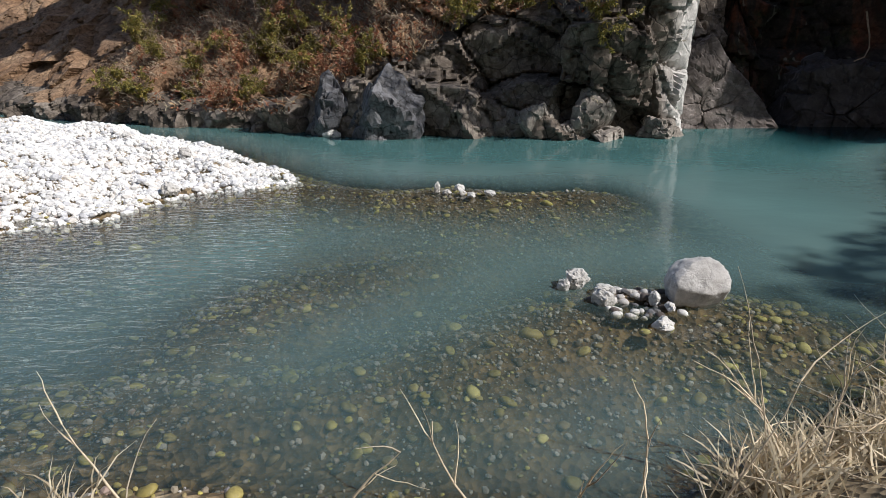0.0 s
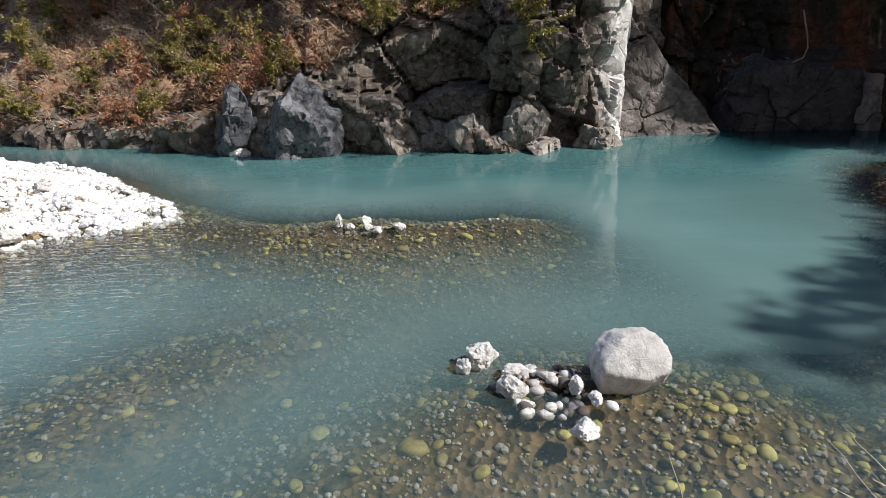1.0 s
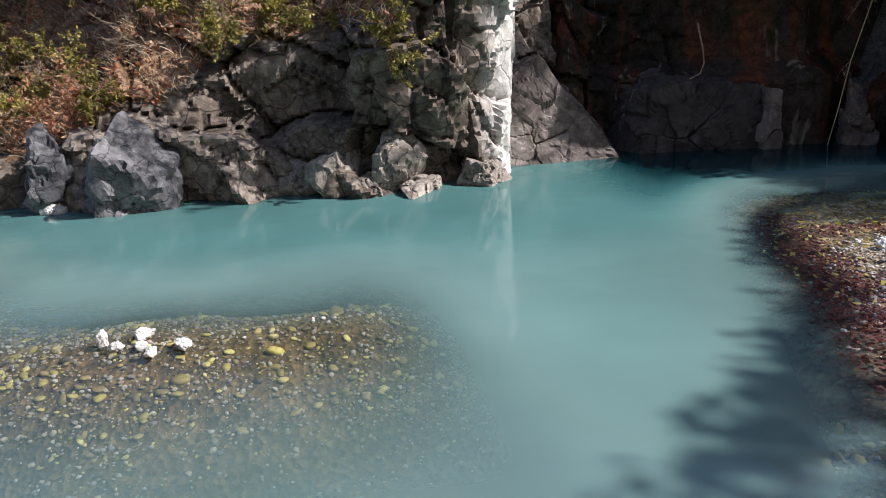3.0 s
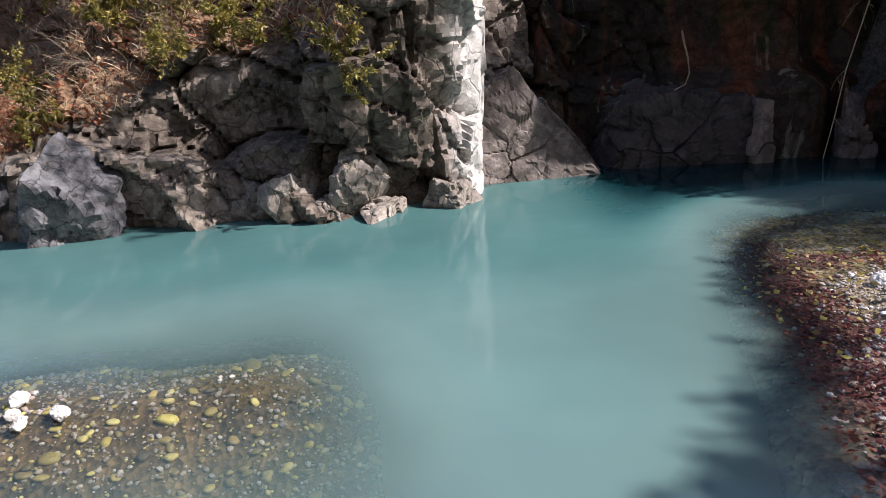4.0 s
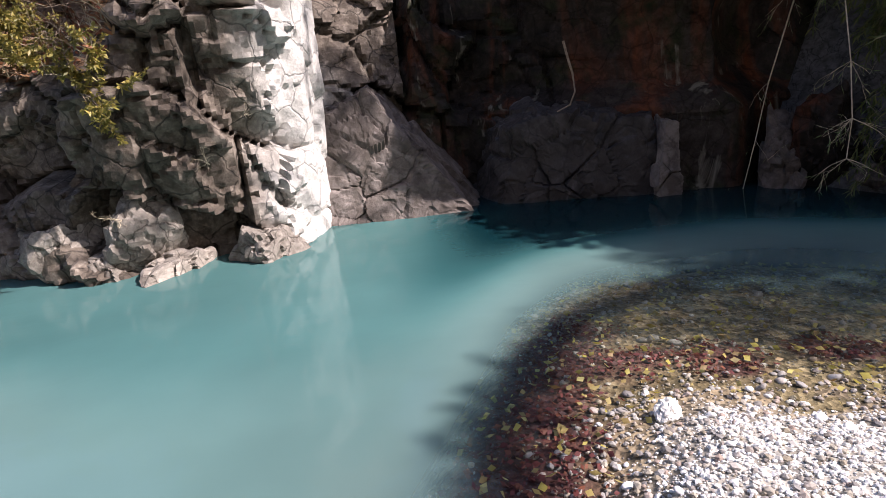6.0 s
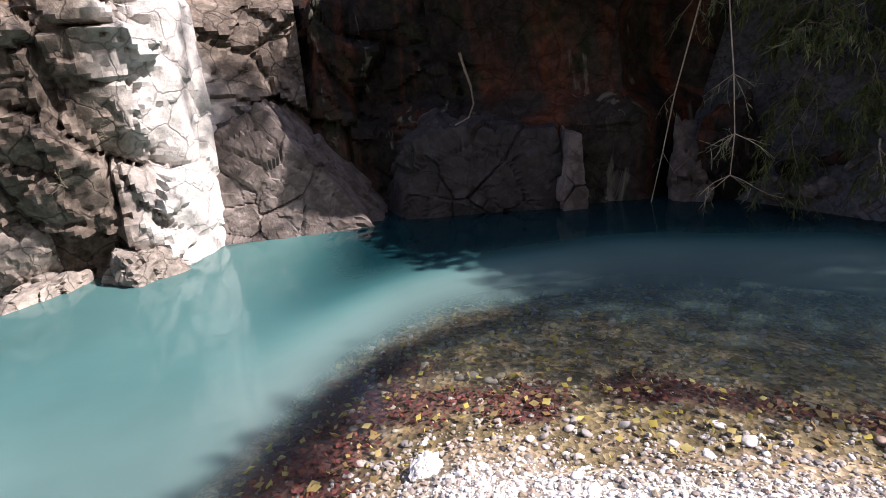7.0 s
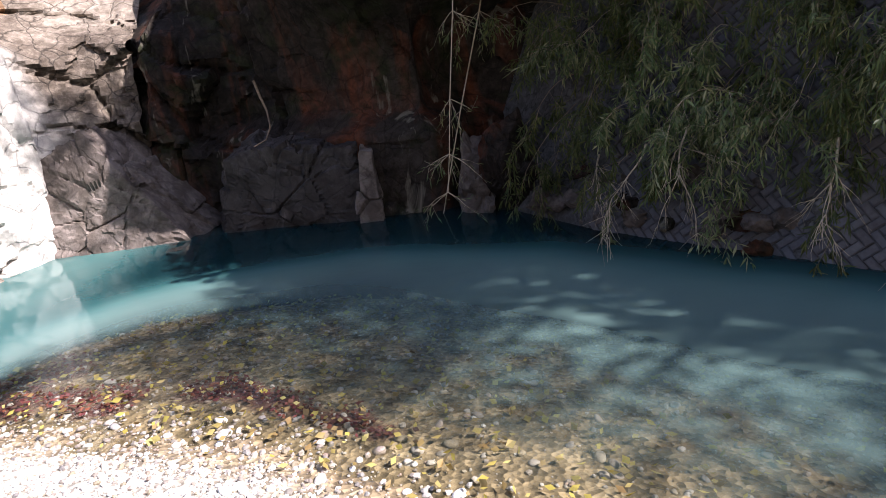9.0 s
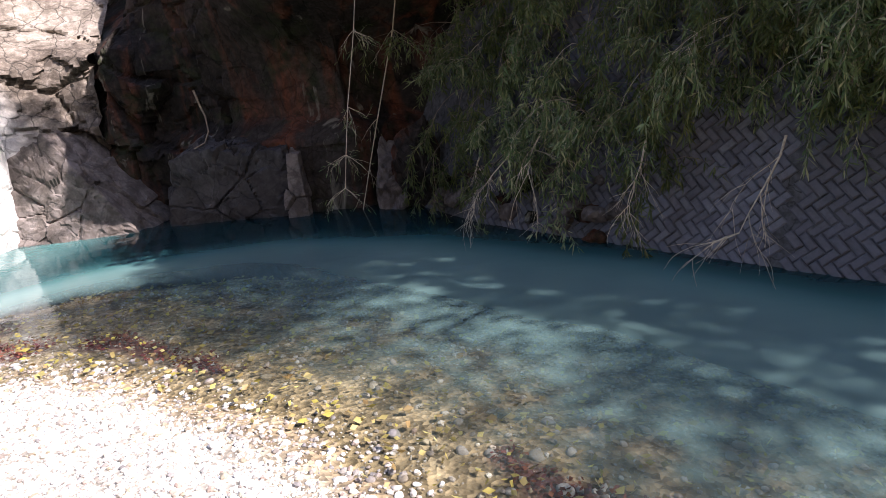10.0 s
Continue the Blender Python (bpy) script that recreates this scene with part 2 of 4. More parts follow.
def water_material():
    m, t, p = material("milky turquoise water")
    t.nodes.remove(p)
    depth = t.nodes.new("ShaderNodeAttribute")
    depth.attribute_name = "depth"
    # turbid water hides its bed as it gets deeper
    pw = t.nodes.new("ShaderNodeMath")
    pw.operation = "POWER"
    pw.inputs[1].default_value = 1.7
    t.links.new(depth.outputs["Fac"], pw.inputs[0])
    k = node(t, "ShaderNodeMath")
    k.operation = "MULTIPLY"
    k.inputs[1].default_value = -4.8
    t.links.new(pw.outputs[0], k.inputs[0])
    ex = t.nodes.new("ShaderNodeMath")
    ex.operation = "EXPONENT"
    t.links.new(k.outputs[0], ex.inputs[0])
    op = t.nodes.new("ShaderNodeMath")
    op.operation = "SUBTRACT"
    op.inputs[0].default_value = 1.0
    op.use_clamp = True
    t.links.new(ex.outputs[0], op.inputs[1])
    tr = node(t, "ShaderNodeBsdfTransparent", Color=(0.93, 0.94, 0.88, 1))
    df = t.nodes.new("ShaderNodeBsdfDiffuse")
    sc = t.nodes.new("ShaderNodeMath")
    sc.operation = "MULTIPLY"
    sc.inputs[1].default_value = 0.4
    t.links.new(depth.outputs["Fac"], sc.inputs[0])
    # the near-black deepest stops stand in for shade on the cave-side water
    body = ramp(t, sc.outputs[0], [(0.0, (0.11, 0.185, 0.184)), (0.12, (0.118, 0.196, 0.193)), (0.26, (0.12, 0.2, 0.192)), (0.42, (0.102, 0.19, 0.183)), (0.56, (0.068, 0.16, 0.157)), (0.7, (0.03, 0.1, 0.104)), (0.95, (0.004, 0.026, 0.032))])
    cloud = ramp(t, noise_out(t, 0.5, 3, 0.5), [(0.3, (0.85, 0.85, 0.85)), (0.7, (1.1, 1.1, 1.1))])
    t.links.new(mixed(t, 1.0, body, cloud, "MULTIPLY"), df.inputs["Color"])
    m1 = t.nodes.new("ShaderNodeMixShader")
    t.links.new(op.outputs[0], m1.inputs[0])
    t.links.new(tr.outputs[0], m1.inputs[1])
    t.links.new(df.outputs[0], m1.inputs[2])
    gl = node(t, "ShaderNodeBsdfGlossy", Roughness=0.06)
    rip = t.nodes.new("ShaderNodeAttribute")
    rip.attribute_name = "flow"
    n1 = noise_out(t, 2.2, 4, 0.5, (1.0, 1.6, 1.0), 0.4)
    n2 = noise_out(t, 7.0, 3, 0.55, (0.7, 1.8, 1.0), 0.8)
    h = t.nodes.new("ShaderNodeMath")
    h.operation = "MULTIPLY"
    t.links.new(n2, h.inputs[0])
    t.links.new(rip.outputs["Fac"], h.inputs[1])
    b0 = node(t, "ShaderNodeBump", Strength=0.12, Distance=0.05)
    t.links.new(n1, b0.inputs["Height"])
    b1 = node(t, "ShaderNodeBump", Strength=0.4, Distance=0.07)
    t.links.new(h.outputs[0], b1.inputs["Height"])
    t.links.new(b0.outputs[0], b1.inputs["Normal"])
    t.links.new(b1.outputs[0], gl.inputs["Normal"])
    fr = node(t, "ShaderNodeFresnel", IOR=1.33)
    t.links.new(b1.outputs[0], fr.inputs["Normal"])
    m2 = t.nodes.new("ShaderNodeMixShader")
    t.links.new(fr.outputs[0], m2.inputs[0])
    t.links.new(m1.outputs[0], m2.inputs[1])
    t.links.new(gl.outputs[0], m2.inputs[2])
    t.links.new(m2.outputs[0], t.nodes["Material Output"].inputs["Surface"])
    return m


def ground_material():
    m, t, p = material("river bed sand and gravel")
    sand = ramp(t, noise_out(t, 3.0, 6, 0.6), [(0.3, (0.11, 0.088, 0.058)), (0.5, (0.22, 0.175, 0.115)), (0.7, (0.33, 0.275, 0.195))])
    v = node(t, "ShaderNodeTexVoronoi", Scale=22.0)
    g = t.nodes.new("ShaderNodeNewGeometry")
    t.links.new(g.outputs["Position"], v.inputs["Vector"])
    sep = t.nodes.new("ShaderNodeSeparateColor")
    t.links.new(v.outputs["Color"], sep.inputs[0])
    tone = ramp(t, sep.outputs[0], [(0.0, (0.45, 0.42, 0.36)), (0.5, (0.9, 0.85, 0.75)), (1.0, (1.5, 1.45, 1.35))])
    peb = mixed(t, 1.0, sand, tone, "MULTIPLY")
    red = ramp(t, noise_out(t, 0.9, 5, 0.65), [(0.36, (0.25, 0.25, 0.25)), (0.5, (1, 1, 1))])
    near = t.nodes.new("ShaderNodeAttribute")
    near.attribute_name = "litter"
    mk = t.nodes.new("ShaderNodeMath")
    mk.operation = "MULTIPLY"
    t.links.new(red, mk.inputs[0])
    t.links.new(near.outputs["Fac"], mk.inputs[1])
    col = mixed(t, mk.outputs[0], peb, (0.1, 0.034, 0.034))
    river = t.nodes.new("ShaderNodeAttribute")
    river.attribute_name = "river"
    col = mixed(t, river.outputs["Fac"], col, mixed(t, 1.0, col, (0.5, 0.42, 0.28), "MULTIPLY"))
    dry = t.nodes.new("ShaderNodeAttribute")
    dry.attribute_name = "dry"
    col = mixed(t, dry.outputs["Fac"], col, mixed(t, 1.0, tone, (0.42, 0.41, 0.4), "MULTIPLY"))
    t.links.new(col, p.inputs["Base Color"])
    p.inputs["Roughness"].default_value = 0.8
    a = bump(t, p, v.outputs["Distance"], 0.7, 0.03)
    bump(t, p, noise_out(t, 60.0, 4, 0.6), 0.3, 0.01, a)
    return m


M_WATER = water_material()
M_BED = ground_material()
M_EARTH = rock_material("leaf-littered hillside earth", (0.12, 0.07, 0.04), (0.28, 0.17, 0.1), (0.44, 0.31, 0.2), 2.5, 0.95, relief=0.8)
M_BLOCK = stone_material("grey concrete blocks", [(0.13, 0.13, 0.15), (0.17, 0.17, 0.19), (0.1, 0.1, 0.115), (0.145, 0.14, 0.155)], 0.85, 14.0, False, 0.6)
M_BARK = plain("bare grey-brown twigs", (0.28, 0.22, 0.17), 0.85, 25.0)
M_PALEBARK = plain("pale dry branch", (0.5, 0.43, 0.33), 0.8, 25.0)
M_DRY = leaf_material("dry straw", [(0.55, 0.46, 0.31), (0.72, 0.63, 0.46), (0.42, 0.33, 0.21), (0.64, 0.55, 0.4)], 0.7)
M_RUST = leaf_material("rusty dead leaves", [(0.34, 0.12, 0.065), (0.46, 0.24, 0.12), (0.25, 0.08, 0.05), (0.55, 0.37, 0.21)], 0.7)
M_GREEN = leaf_material("green leaves", [(0.06, 0.09, 0.02), (0.1, 0.13, 0.03), (0.05, 0.07, 0.02), (0.16, 0.17, 0.045)], 0.5)
M_BAMBOO = leaf_material("bamboo leaves", [(0.1, 0.16, 0.05), (0.16, 0.22, 0.08), (0.21, 0.26, 0.1), (0.08, 0.12, 0.05), (0.36, 0.36, 0.18)], 0.4)
M_OLIVE = leaf_material("sunlit olive leaves", [(0.17, 0.16, 0.035), (0.3, 0.25, 0.055), (0.12, 0.12, 0.035), (0.44, 0.34, 0.085)], 0.5)
M_LITTER = leaf_material("dark red leaf litter", [(0.17, 0.045, 0.04), (0.11, 0.03, 0.035), (0.25, 0.085, 0.045), (0.1, 0.05, 0.042)], 0.7)
M_YELLOW = leaf_material("yellow fallen leaves", [(0.45, 0.38, 0.08), (0.36, 0.29, 0.09), (0.25, 0.17, 0.07), (0.5, 0.45, 0.16), (0.3, 0.2, 0.08)], 0.6)

# ---- plan ----
CLIFF = [(-26, 22), (-15, 16.5), (-9.5, 14.0), (-6.5, 12.9), (-4.7, 12.5), (-3.4, 11.9), (-2.3, 11.45), (-1.0, 11.6), (0.3, 11.65), (1.3, 11.5),
         (2.3, 11.15), (3.3, 11.3), (4.05, 11.5), (4.35, 11.9), (4.5, 12.6), (4.75, 13.4), (5.8, 13.5), (6.8, 13.6), (8.0, 13.2),
         (9.2, 12.75), (10.6, 12.4), (11.3, 12.9), (12.6, 13.2), (13.6, 12.6)]
WALL_FOOT = [(11.2, 12.9), (11.75, 11.85), (12.5, 10.55), (14.15, 8.7), (15.25, 7.5), (17.5, 5.2), (22, 1.0)]
NEAR_BANK = [(-14, -1.5), (-6, -0.2), (-2.6, 0.75), (-1.2, 1.15), (0.7, 1.2), (1.35, 1.45), (2.2, 1.95), (3.2, 2.7), (4.3, 3.8), (5.3, 5.2),
             (6.0, 6.2), (6.55, 7.0), (7.0, 7.35), (7.6, 7.25), (8.4, 6.95), (9.3, 6.65), (10.2, 6.1), (11.0, 5.55), (11.6, 4.95),
             (12.6, 3.9), (14, 2.0), (16.5, -1.0), (20, -4), (60, -12), (60, -60), (-60, -60), (-60, -6)]
WHITE_BANK = [(-12, 3.0), (-7.5, 3.6), (-5.2, 4.5), (-3.85, 5.4), (-3.6, 6.55), (-2.9, 6.7), (-2.35, 7.2), (-2.7, 7.85), (-3.9, 9.0), (-5.4, 10.6), (-9, 12.2), (-14, 14)]
SHELF = [(4.3, 3.2), (5.3, 5.9), (5.85, 6.9), (6.0, 7.6), (6.25, 8.4), (6.8, 9.1), (7.3, 9.5), (8.4, 9.75), (9.3, 9.85), (10.1, 9.65),
         (11.5, 9.35), (13, 8.0), (14.5, 6.4), (17, 3.5), (20, 0), (14, -4), (6, -2)]


def poly_distance(px, py, poly, closed=True):
    """Signed distance to a polygon: positive inside."""
    pts = np.array(poly, float)
    best, inside = np.full(px.shape, 1e9), np.zeros(px.shape, bool)
    n = len(pts)
    for i in range(n if closed else n - 1):
        a, b = pts[i], pts[(i + 1) % n]
        ab = b - a
        t = np.clip(((px - a[0]) * ab[0] + (py - a[1]) * ab[1]) / (ab @ ab), 0, 1)
        best = np.minimum(best, np.hypot(px - a[0] - t * ab[0], py - a[1] - t * ab[1]))
        if closed:
            cross = ((a[1] > py) != (b[1] > py)) & (px < (b[0] - a[0]) * (py - a[1]) / (b[1] - a[1] + 1e-12) + a[0])
            inside ^= cross
    return np.where(inside, best, -best) if closed else best


def bed(px, py):
    """Height of the ground and river bed."""
    px, py = np.asarray(px, float), np.asarray(py, float)
    p3 = np.stack([px.ravel(), py.ravel(), 0 * px.ravel()], 1)
    n1, n2 = fbm(p3 * 0.7, 3, 5).reshape(px.shape), fbm(p3 * 2.3, 3, 9).reshape(px.shape)
    wob = 0.22 * n1 + 0.08 * n2
    # bed sunk beside the cave so the water colour darkens as shade would
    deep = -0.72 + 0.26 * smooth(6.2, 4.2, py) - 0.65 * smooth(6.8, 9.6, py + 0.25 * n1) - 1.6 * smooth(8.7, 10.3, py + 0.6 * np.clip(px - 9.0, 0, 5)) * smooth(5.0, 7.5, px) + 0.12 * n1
    # the left part of the river runs shallow
    left = smooth(4.8, -0.8, px + 0.35 * (py - 4))
    z = deep * (1 - left) + left * (-0.66 + 0.12 * n1 + 0.3 * smooth(-1.6, -4.0, px))
    z = np.where(py > 8.2, z * (1 - smooth(7.9, 9.0, py)) + deep * smooth(7.9, 9.0, py), z)

    def ridge(line, half, top, soft=1.0):
        d = poly_distance(px, py, line, False) + wob * soft
        return top + 0.04 * n2 - 0.12 * smooth(0, half, d) - 0.6 * smooth(half * 0.7, half * 2.6, d) - 3.0 * smooth(half * 2.2, half * 6.0, d)

    z = np.maximum(z, ridge([(-2.6, 7.4), (-1.0, 6.75), (0.6, 6.6), (1.7, 6.8)], 0.62, -0.03))
    z = np.maximum(z, ridge([(0.2, 5.9), (1.4, 6.2), (2.3, 6.0)], 0.6, -0.26))
    z = np.maximum(z, ridge([(-5.0, 1.6), (-3.0, 1.9), (-1.3, 2.2), (0.1, 2.85)], 0.34, -0.1))
    z = np.maximum(z, ridge([(0.1, 2.85), (0.8, 3.25), (1.35, 3.4), (2.1, 3.25)], 0.66, -0.05))
    z = np.maximum(z, ridge([(1.15, 3.4), (1.6, 3.35)], 0.3, 0.04))
    z = np.maximum(z, ridge([(-1.7, 3.4), (-1.1, 4.1), (-0.3, 4.7)], 0.4, -0.13))
    dn = poly_distance(px, py, NEAR_BANK) + 0.6 * wob
    ds = poly_distance(px, py, SHELF) + 0.5 * wob
    shelf = np.clip(0.07 * dn, -0.27, 0) - 0.16 * smooth(7.6, 12.5, px) * smooth(-0.1, -2.2, dn) - 2.4 * smooth(0.0, -1.9, ds)
    z = np.maximum(z, np.where(dn < 0, np.maximum(shelf, deep), -9))
    bank_top = 0.30 * (1 - smooth(5.5, 7.2, px)) + 0.10
    land = np.where(dn > 0, bank_top * smooth(0, 0.9, dn) + 0.12 * np.clip(dn, 0, 3) + 0.03 * n2, -9)
    z = np.maximum(z, land)
    z = np.where((dn > -1.3) & (dn < 0) & (px < 5.2), np.maximum(z, dn * (1.5 - 1.1 * smooth(1.2, 2.6, px))), z)
    dw = poly_distance(px, py, WHITE_BANK) + 0.5 * wob
    heap = np.where(dw > 0, 0.5 * smooth(0, 1.9, dw) + 0.08 * n2, dw * 0.35)
    z = np.maximum(z, np.where(dw > -1.2, heap, -9))
    z = z + 0.75 * np.clip(dn - 5.0, 0, 18)
    # unseen steep rise behind the near bank, added to block sky from the cave
    z = z + 2.6 * np.clip(-4.0 - py, 0, 9)
    return z


def axis(lo, hi, step, far):
    inner = np.arange(lo, hi + 1e-6, step)
    out = step * 1.35 ** np.arange(1, 40)
    out = np.cumsum(out)
    out = out[out < far]
    return np.r_[lo - out[::-1], inner, hi + out]


gx, gy = axis(-9, 17, 0.07, 160), axis(-3, 13.5, 0.07, 160)
GX, GY = np.meshgrid(gx, gy, indexing="ij")
GZ = bed(GX, GY)


def grid_faces(nx, ny):
    i, j = np.meshgrid(np.arange(nx - 1), np.arange(ny - 1), indexing="ij")
    a = (i * ny + j).ravel()
    return np.stack([a, a + ny, a + ny + 1, a + 1], 1)


LITTER = [([(4.6, 3.9), (5.3, 5.2), (5.7, 6.1), (6.0, 7.0), (6.35, 7.9), (6.75, 8.5)], 0.5), ([(6.55, 7.85), (7.2, 7.75), (7.7, 7.6)], 0.32), ([(8.3, 7.75), (9.2, 7.3), (10.0, 6.75)], 0.26), ([(12.2, 5.2), (13.5, 3.9)], 0.25)]


def litter_at(px, py):
    """Where dark red needles and leaves have washed together, 0 to 1."""
    p3 = np.stack([px.ravel(), py.ravel(), 0 * px.ravel()], 1)
    wob = 0.16 * fbm(p3 * 2.2, 3, 91).reshape(px.shape)
    best = np.zeros(px.shape)
    for line, half in LITTER:
        d = poly_distance(px, py, line, False) + wob
        best = np.maximum(best, smooth(half, half * 0.35, d))
    return best


litter = litter_at(GX, GY)
ground = mesh_object("ground", np.stack([GX, GY, GZ], -1).reshape(-1, 3), grid_faces(len(gx), len(gy)), M_BED, attributes={"litter": litter.ravel(), "dry": (smooth(0.15, 0.7, poly_distance(GX, GY, NEAR_BANK)) * smooth(5.2, 6.2, GX) * smooth(12.5, 11.5, GX) * smooth(1.0, 2.5, GY)).ravel(), "river": (smooth(4.2, 2.6, GX) * (GZ < 0.03)).ravel()})
tagged(ground, "brown sandy river bed and gravel banks", "ground", kind="structure")

wx, wy = axis(-12, 18, 0.12, 60), axis(-2, 14, 0.12, 20)
WX, WY = np.meshgrid(wx, wy, indexing="ij")
wbed = -bed(WX, WY)
# murk counts along a slanting way through the water, not straight down
wdepth = np.full(WX.shape, 9.0)
for step_ in np.arange(0, 6.0, 0.12):
    under = wbed if step_ == 0 else -bed(WX, WY + step_)
    wdepth = np.where((wdepth > 8) & (under <= 0.36 * step_), 0.36 * step_, wdepth)
wdepth = np.clip(np.minimum(wdepth, np.maximum(wbed, 0) + 0.22), 0, 2.5)
for _ in range(16):
    q_ = np.pad(wdepth, 1, "edge")
    wdepth = (2 * q_[1:-1, 1:-1] + q_[:-2, 1:-1] + q_[2:, 1:-1] + q_[1:-1, :-2] + q_[1:-1, 2:]) / 6
wdepth = np.where(wbed < 0.0, np.minimum(wdepth, 0.02), wdepth)
wflow = smooth(1.5, -3.5, WX + 0.3 * (WY - 4)) * smooth(9, 7, WY)
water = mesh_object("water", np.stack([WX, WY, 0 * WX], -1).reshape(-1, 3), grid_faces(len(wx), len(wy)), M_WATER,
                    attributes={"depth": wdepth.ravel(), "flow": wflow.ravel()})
tagged(water, "calm milky turquoise river pool, clear over shallow bars", "water", kind="structure")


# ---- cliffs ----
def resample(line, step):
    pts = np.array(line, float)
    seg = np.hypot(*np.diff(pts, axis=0).T)
    s = np.r_[0, np.cumsum(seg)]
    n = int(s[-1] / step)
    u = np.linspace(0, s[-1], n)
    out = np.stack([np.interp(u, s, pts[:, 0]), np.interp(u, s, pts[:, 1])], 1)
    return out, u


def soil_line(x):
    """Height at which bare rock gives way to soil and plants."""
    return np.interp(x, [-6.0, -4.2, -3.0, -2.2, -1.0, 0.2, 1.5, 3.0, 4.0], [0.45, 0.6, 0.8, 1.2, 1.75, 2.0, 2.3, 2.9, 3.3])


def profile(x, y, z):
    """How far the face lies behind its foot at height z."""
    left = smooth(-1.0, -4.0, x)
    prom = smooth(1.0, 3.0, x) * smooth(13.0, 12.6, y)
    cave = smooth(5.9, 7.0, x)
    shelf = soil_line(x) - 0.1
    back = (0.24 * (1 - prom) - 0.03) * z + np.clip(z - shelf, 0, None) * (1.15 * (1 - prom) + 0.85 * prom)
    # the brow above 2.5 m is out of view, deepened to shade the cave
    hollow = 0.1 * z + 0.5 * smooth(1.2, 1.7, z) - 2.2 * smooth(2.5, 4.6, z) * smooth(7.2, 10.0, x) + 0.8 * np.clip(z - 5.2, 0, None)
    return back * (1 - cave) + cave * hollow


def face_mesh(name, line, heights, mat_, seed, amp=1.0, step=0.055, parent=None, label="", extra=()):
    base, u = resample(line, step)
    k = np.ones(9) / 9
    pad = np.pad(base, ((4, 4), (0, 0)), "edge")
    round_ = np.stack([np.convolve(pad[:, n], k, "valid") for n in (0, 1)], 1)
    way = np.gradient(round_, axis=0)
    way /= np.linalg.norm(way, axis=1)[:, None]
    inward = np.stack([-way[:, 1], way[:, 0]], 1)
    kk = np.ones(15) / 15
    pad = np.pad(inward, ((7, 7), (0, 0)), "edge")
    inward = np.stack([np.convolve(pad[:, n], kk, "valid") for n in (0, 1)], 1)
    nx, nz = len(round_), len(heights)
    X = np.repeat(round_[:, 0], nz)
    Y = np.repeat(round_[:, 1], nz)
    Z = np.tile(heights, nx)
    I = np.repeat(inward, nz, 0)
    b = profile(X, Y, Z)
    p = np.stack([X, Y, Z], 1)
    warp = p + 0.12 * np.stack([vnoise(p * 1.1, 31), vnoise(p * 1.1, 32), vnoise(p * 1.1, 33)], 1)
    tiltz = warp.copy()
    tiltz[:, 2] = warp[:, 2] * 1.25 + 0.45 * warp[:, 0]
    l1, e1 = blocks(tiltz * 0.62, seed)
    l2, e2 = blocks(tiltz * 1.7, seed + 20)
    l3, e3 = blocks(tiltz * 5.0, seed + 40)
    off = 0.85 * l1 + 0.27 * l2 + 0.07 * l3 + 0.12 * fbm(p * 0.8, 3, seed + 60) + 0.02 * fbm(p * 7, 3, seed + 70)
    off -= 0.3 * (1 - smooth(0.0, 0.055, e1)) + 0.12 * (1 - smooth(0.0, 0.06, e2))
    bright = smooth(4.2, 4.4, X) * smooth(11.6, 12.1, Y) * (1 - 0.55 * smooth(13.0, 13.4, Y))
    off *= (amp * smooth(-0.8, 0.25, Z) * 0.9 + 0.1) * (1 - 0.86 * bright)
    d = b - off * 0.8
    V = np.stack([X + I[:, 0] * d, Y + I[:, 1] * d, Z - 0.05 * l2], 1)
    F = grid_faces(nx, nz)[:, ::-1]
    # this mask marks the promontory's sun side, where the rock colour is lightened
    ob = mesh_object(name, V, F, mat_, parent, label, True, {"sun_side": smooth(3.62, 4.15, V[:, 0] + 0.2 * fbm(V * 1.7, 3, 55)) * smooth(13.7, 13.1, V[:, 1])})
    ob.data.set_sharp_from_angle(angle=radians(24))
    if extra:
        me = ob.data
        for m_ in extra:
            me.materials.append(m_)
        c, rough_ = V[F].mean(1), fbm(V[F].mean(1) * 0.9, 3, 77)
        index = np.zeros(len(F), np.int32)
        soil = soil_line(c[:, 0])
        index[(c[:, 2] > soil + 0.35 * rough_ + 0.1) & (c[:, 0] < 3.6)] = 1
        me.polygons.foreach_set("material_index", index)
    return ob, V


HEIGHTS = np.r_[np.arange(-1.7, -0.2, 0.25), np.arange(-0.2, 4.2, 0.055), np.arange(4.2, 12, 0.4)]
split = CLIFF.index((5.8, 13.5))
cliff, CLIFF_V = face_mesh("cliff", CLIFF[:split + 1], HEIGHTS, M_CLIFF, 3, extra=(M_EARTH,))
tagged(cliff, "grey fractured rock cliff with a jutting sunlit promontory", "cliff", kind="structure")
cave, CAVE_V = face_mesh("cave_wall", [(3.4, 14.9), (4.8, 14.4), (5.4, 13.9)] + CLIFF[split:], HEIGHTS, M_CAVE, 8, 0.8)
tagged(cave, "rust-stained overhanging rock wall behind the pool, shade put into its colour", "rock wall", kind="structure")


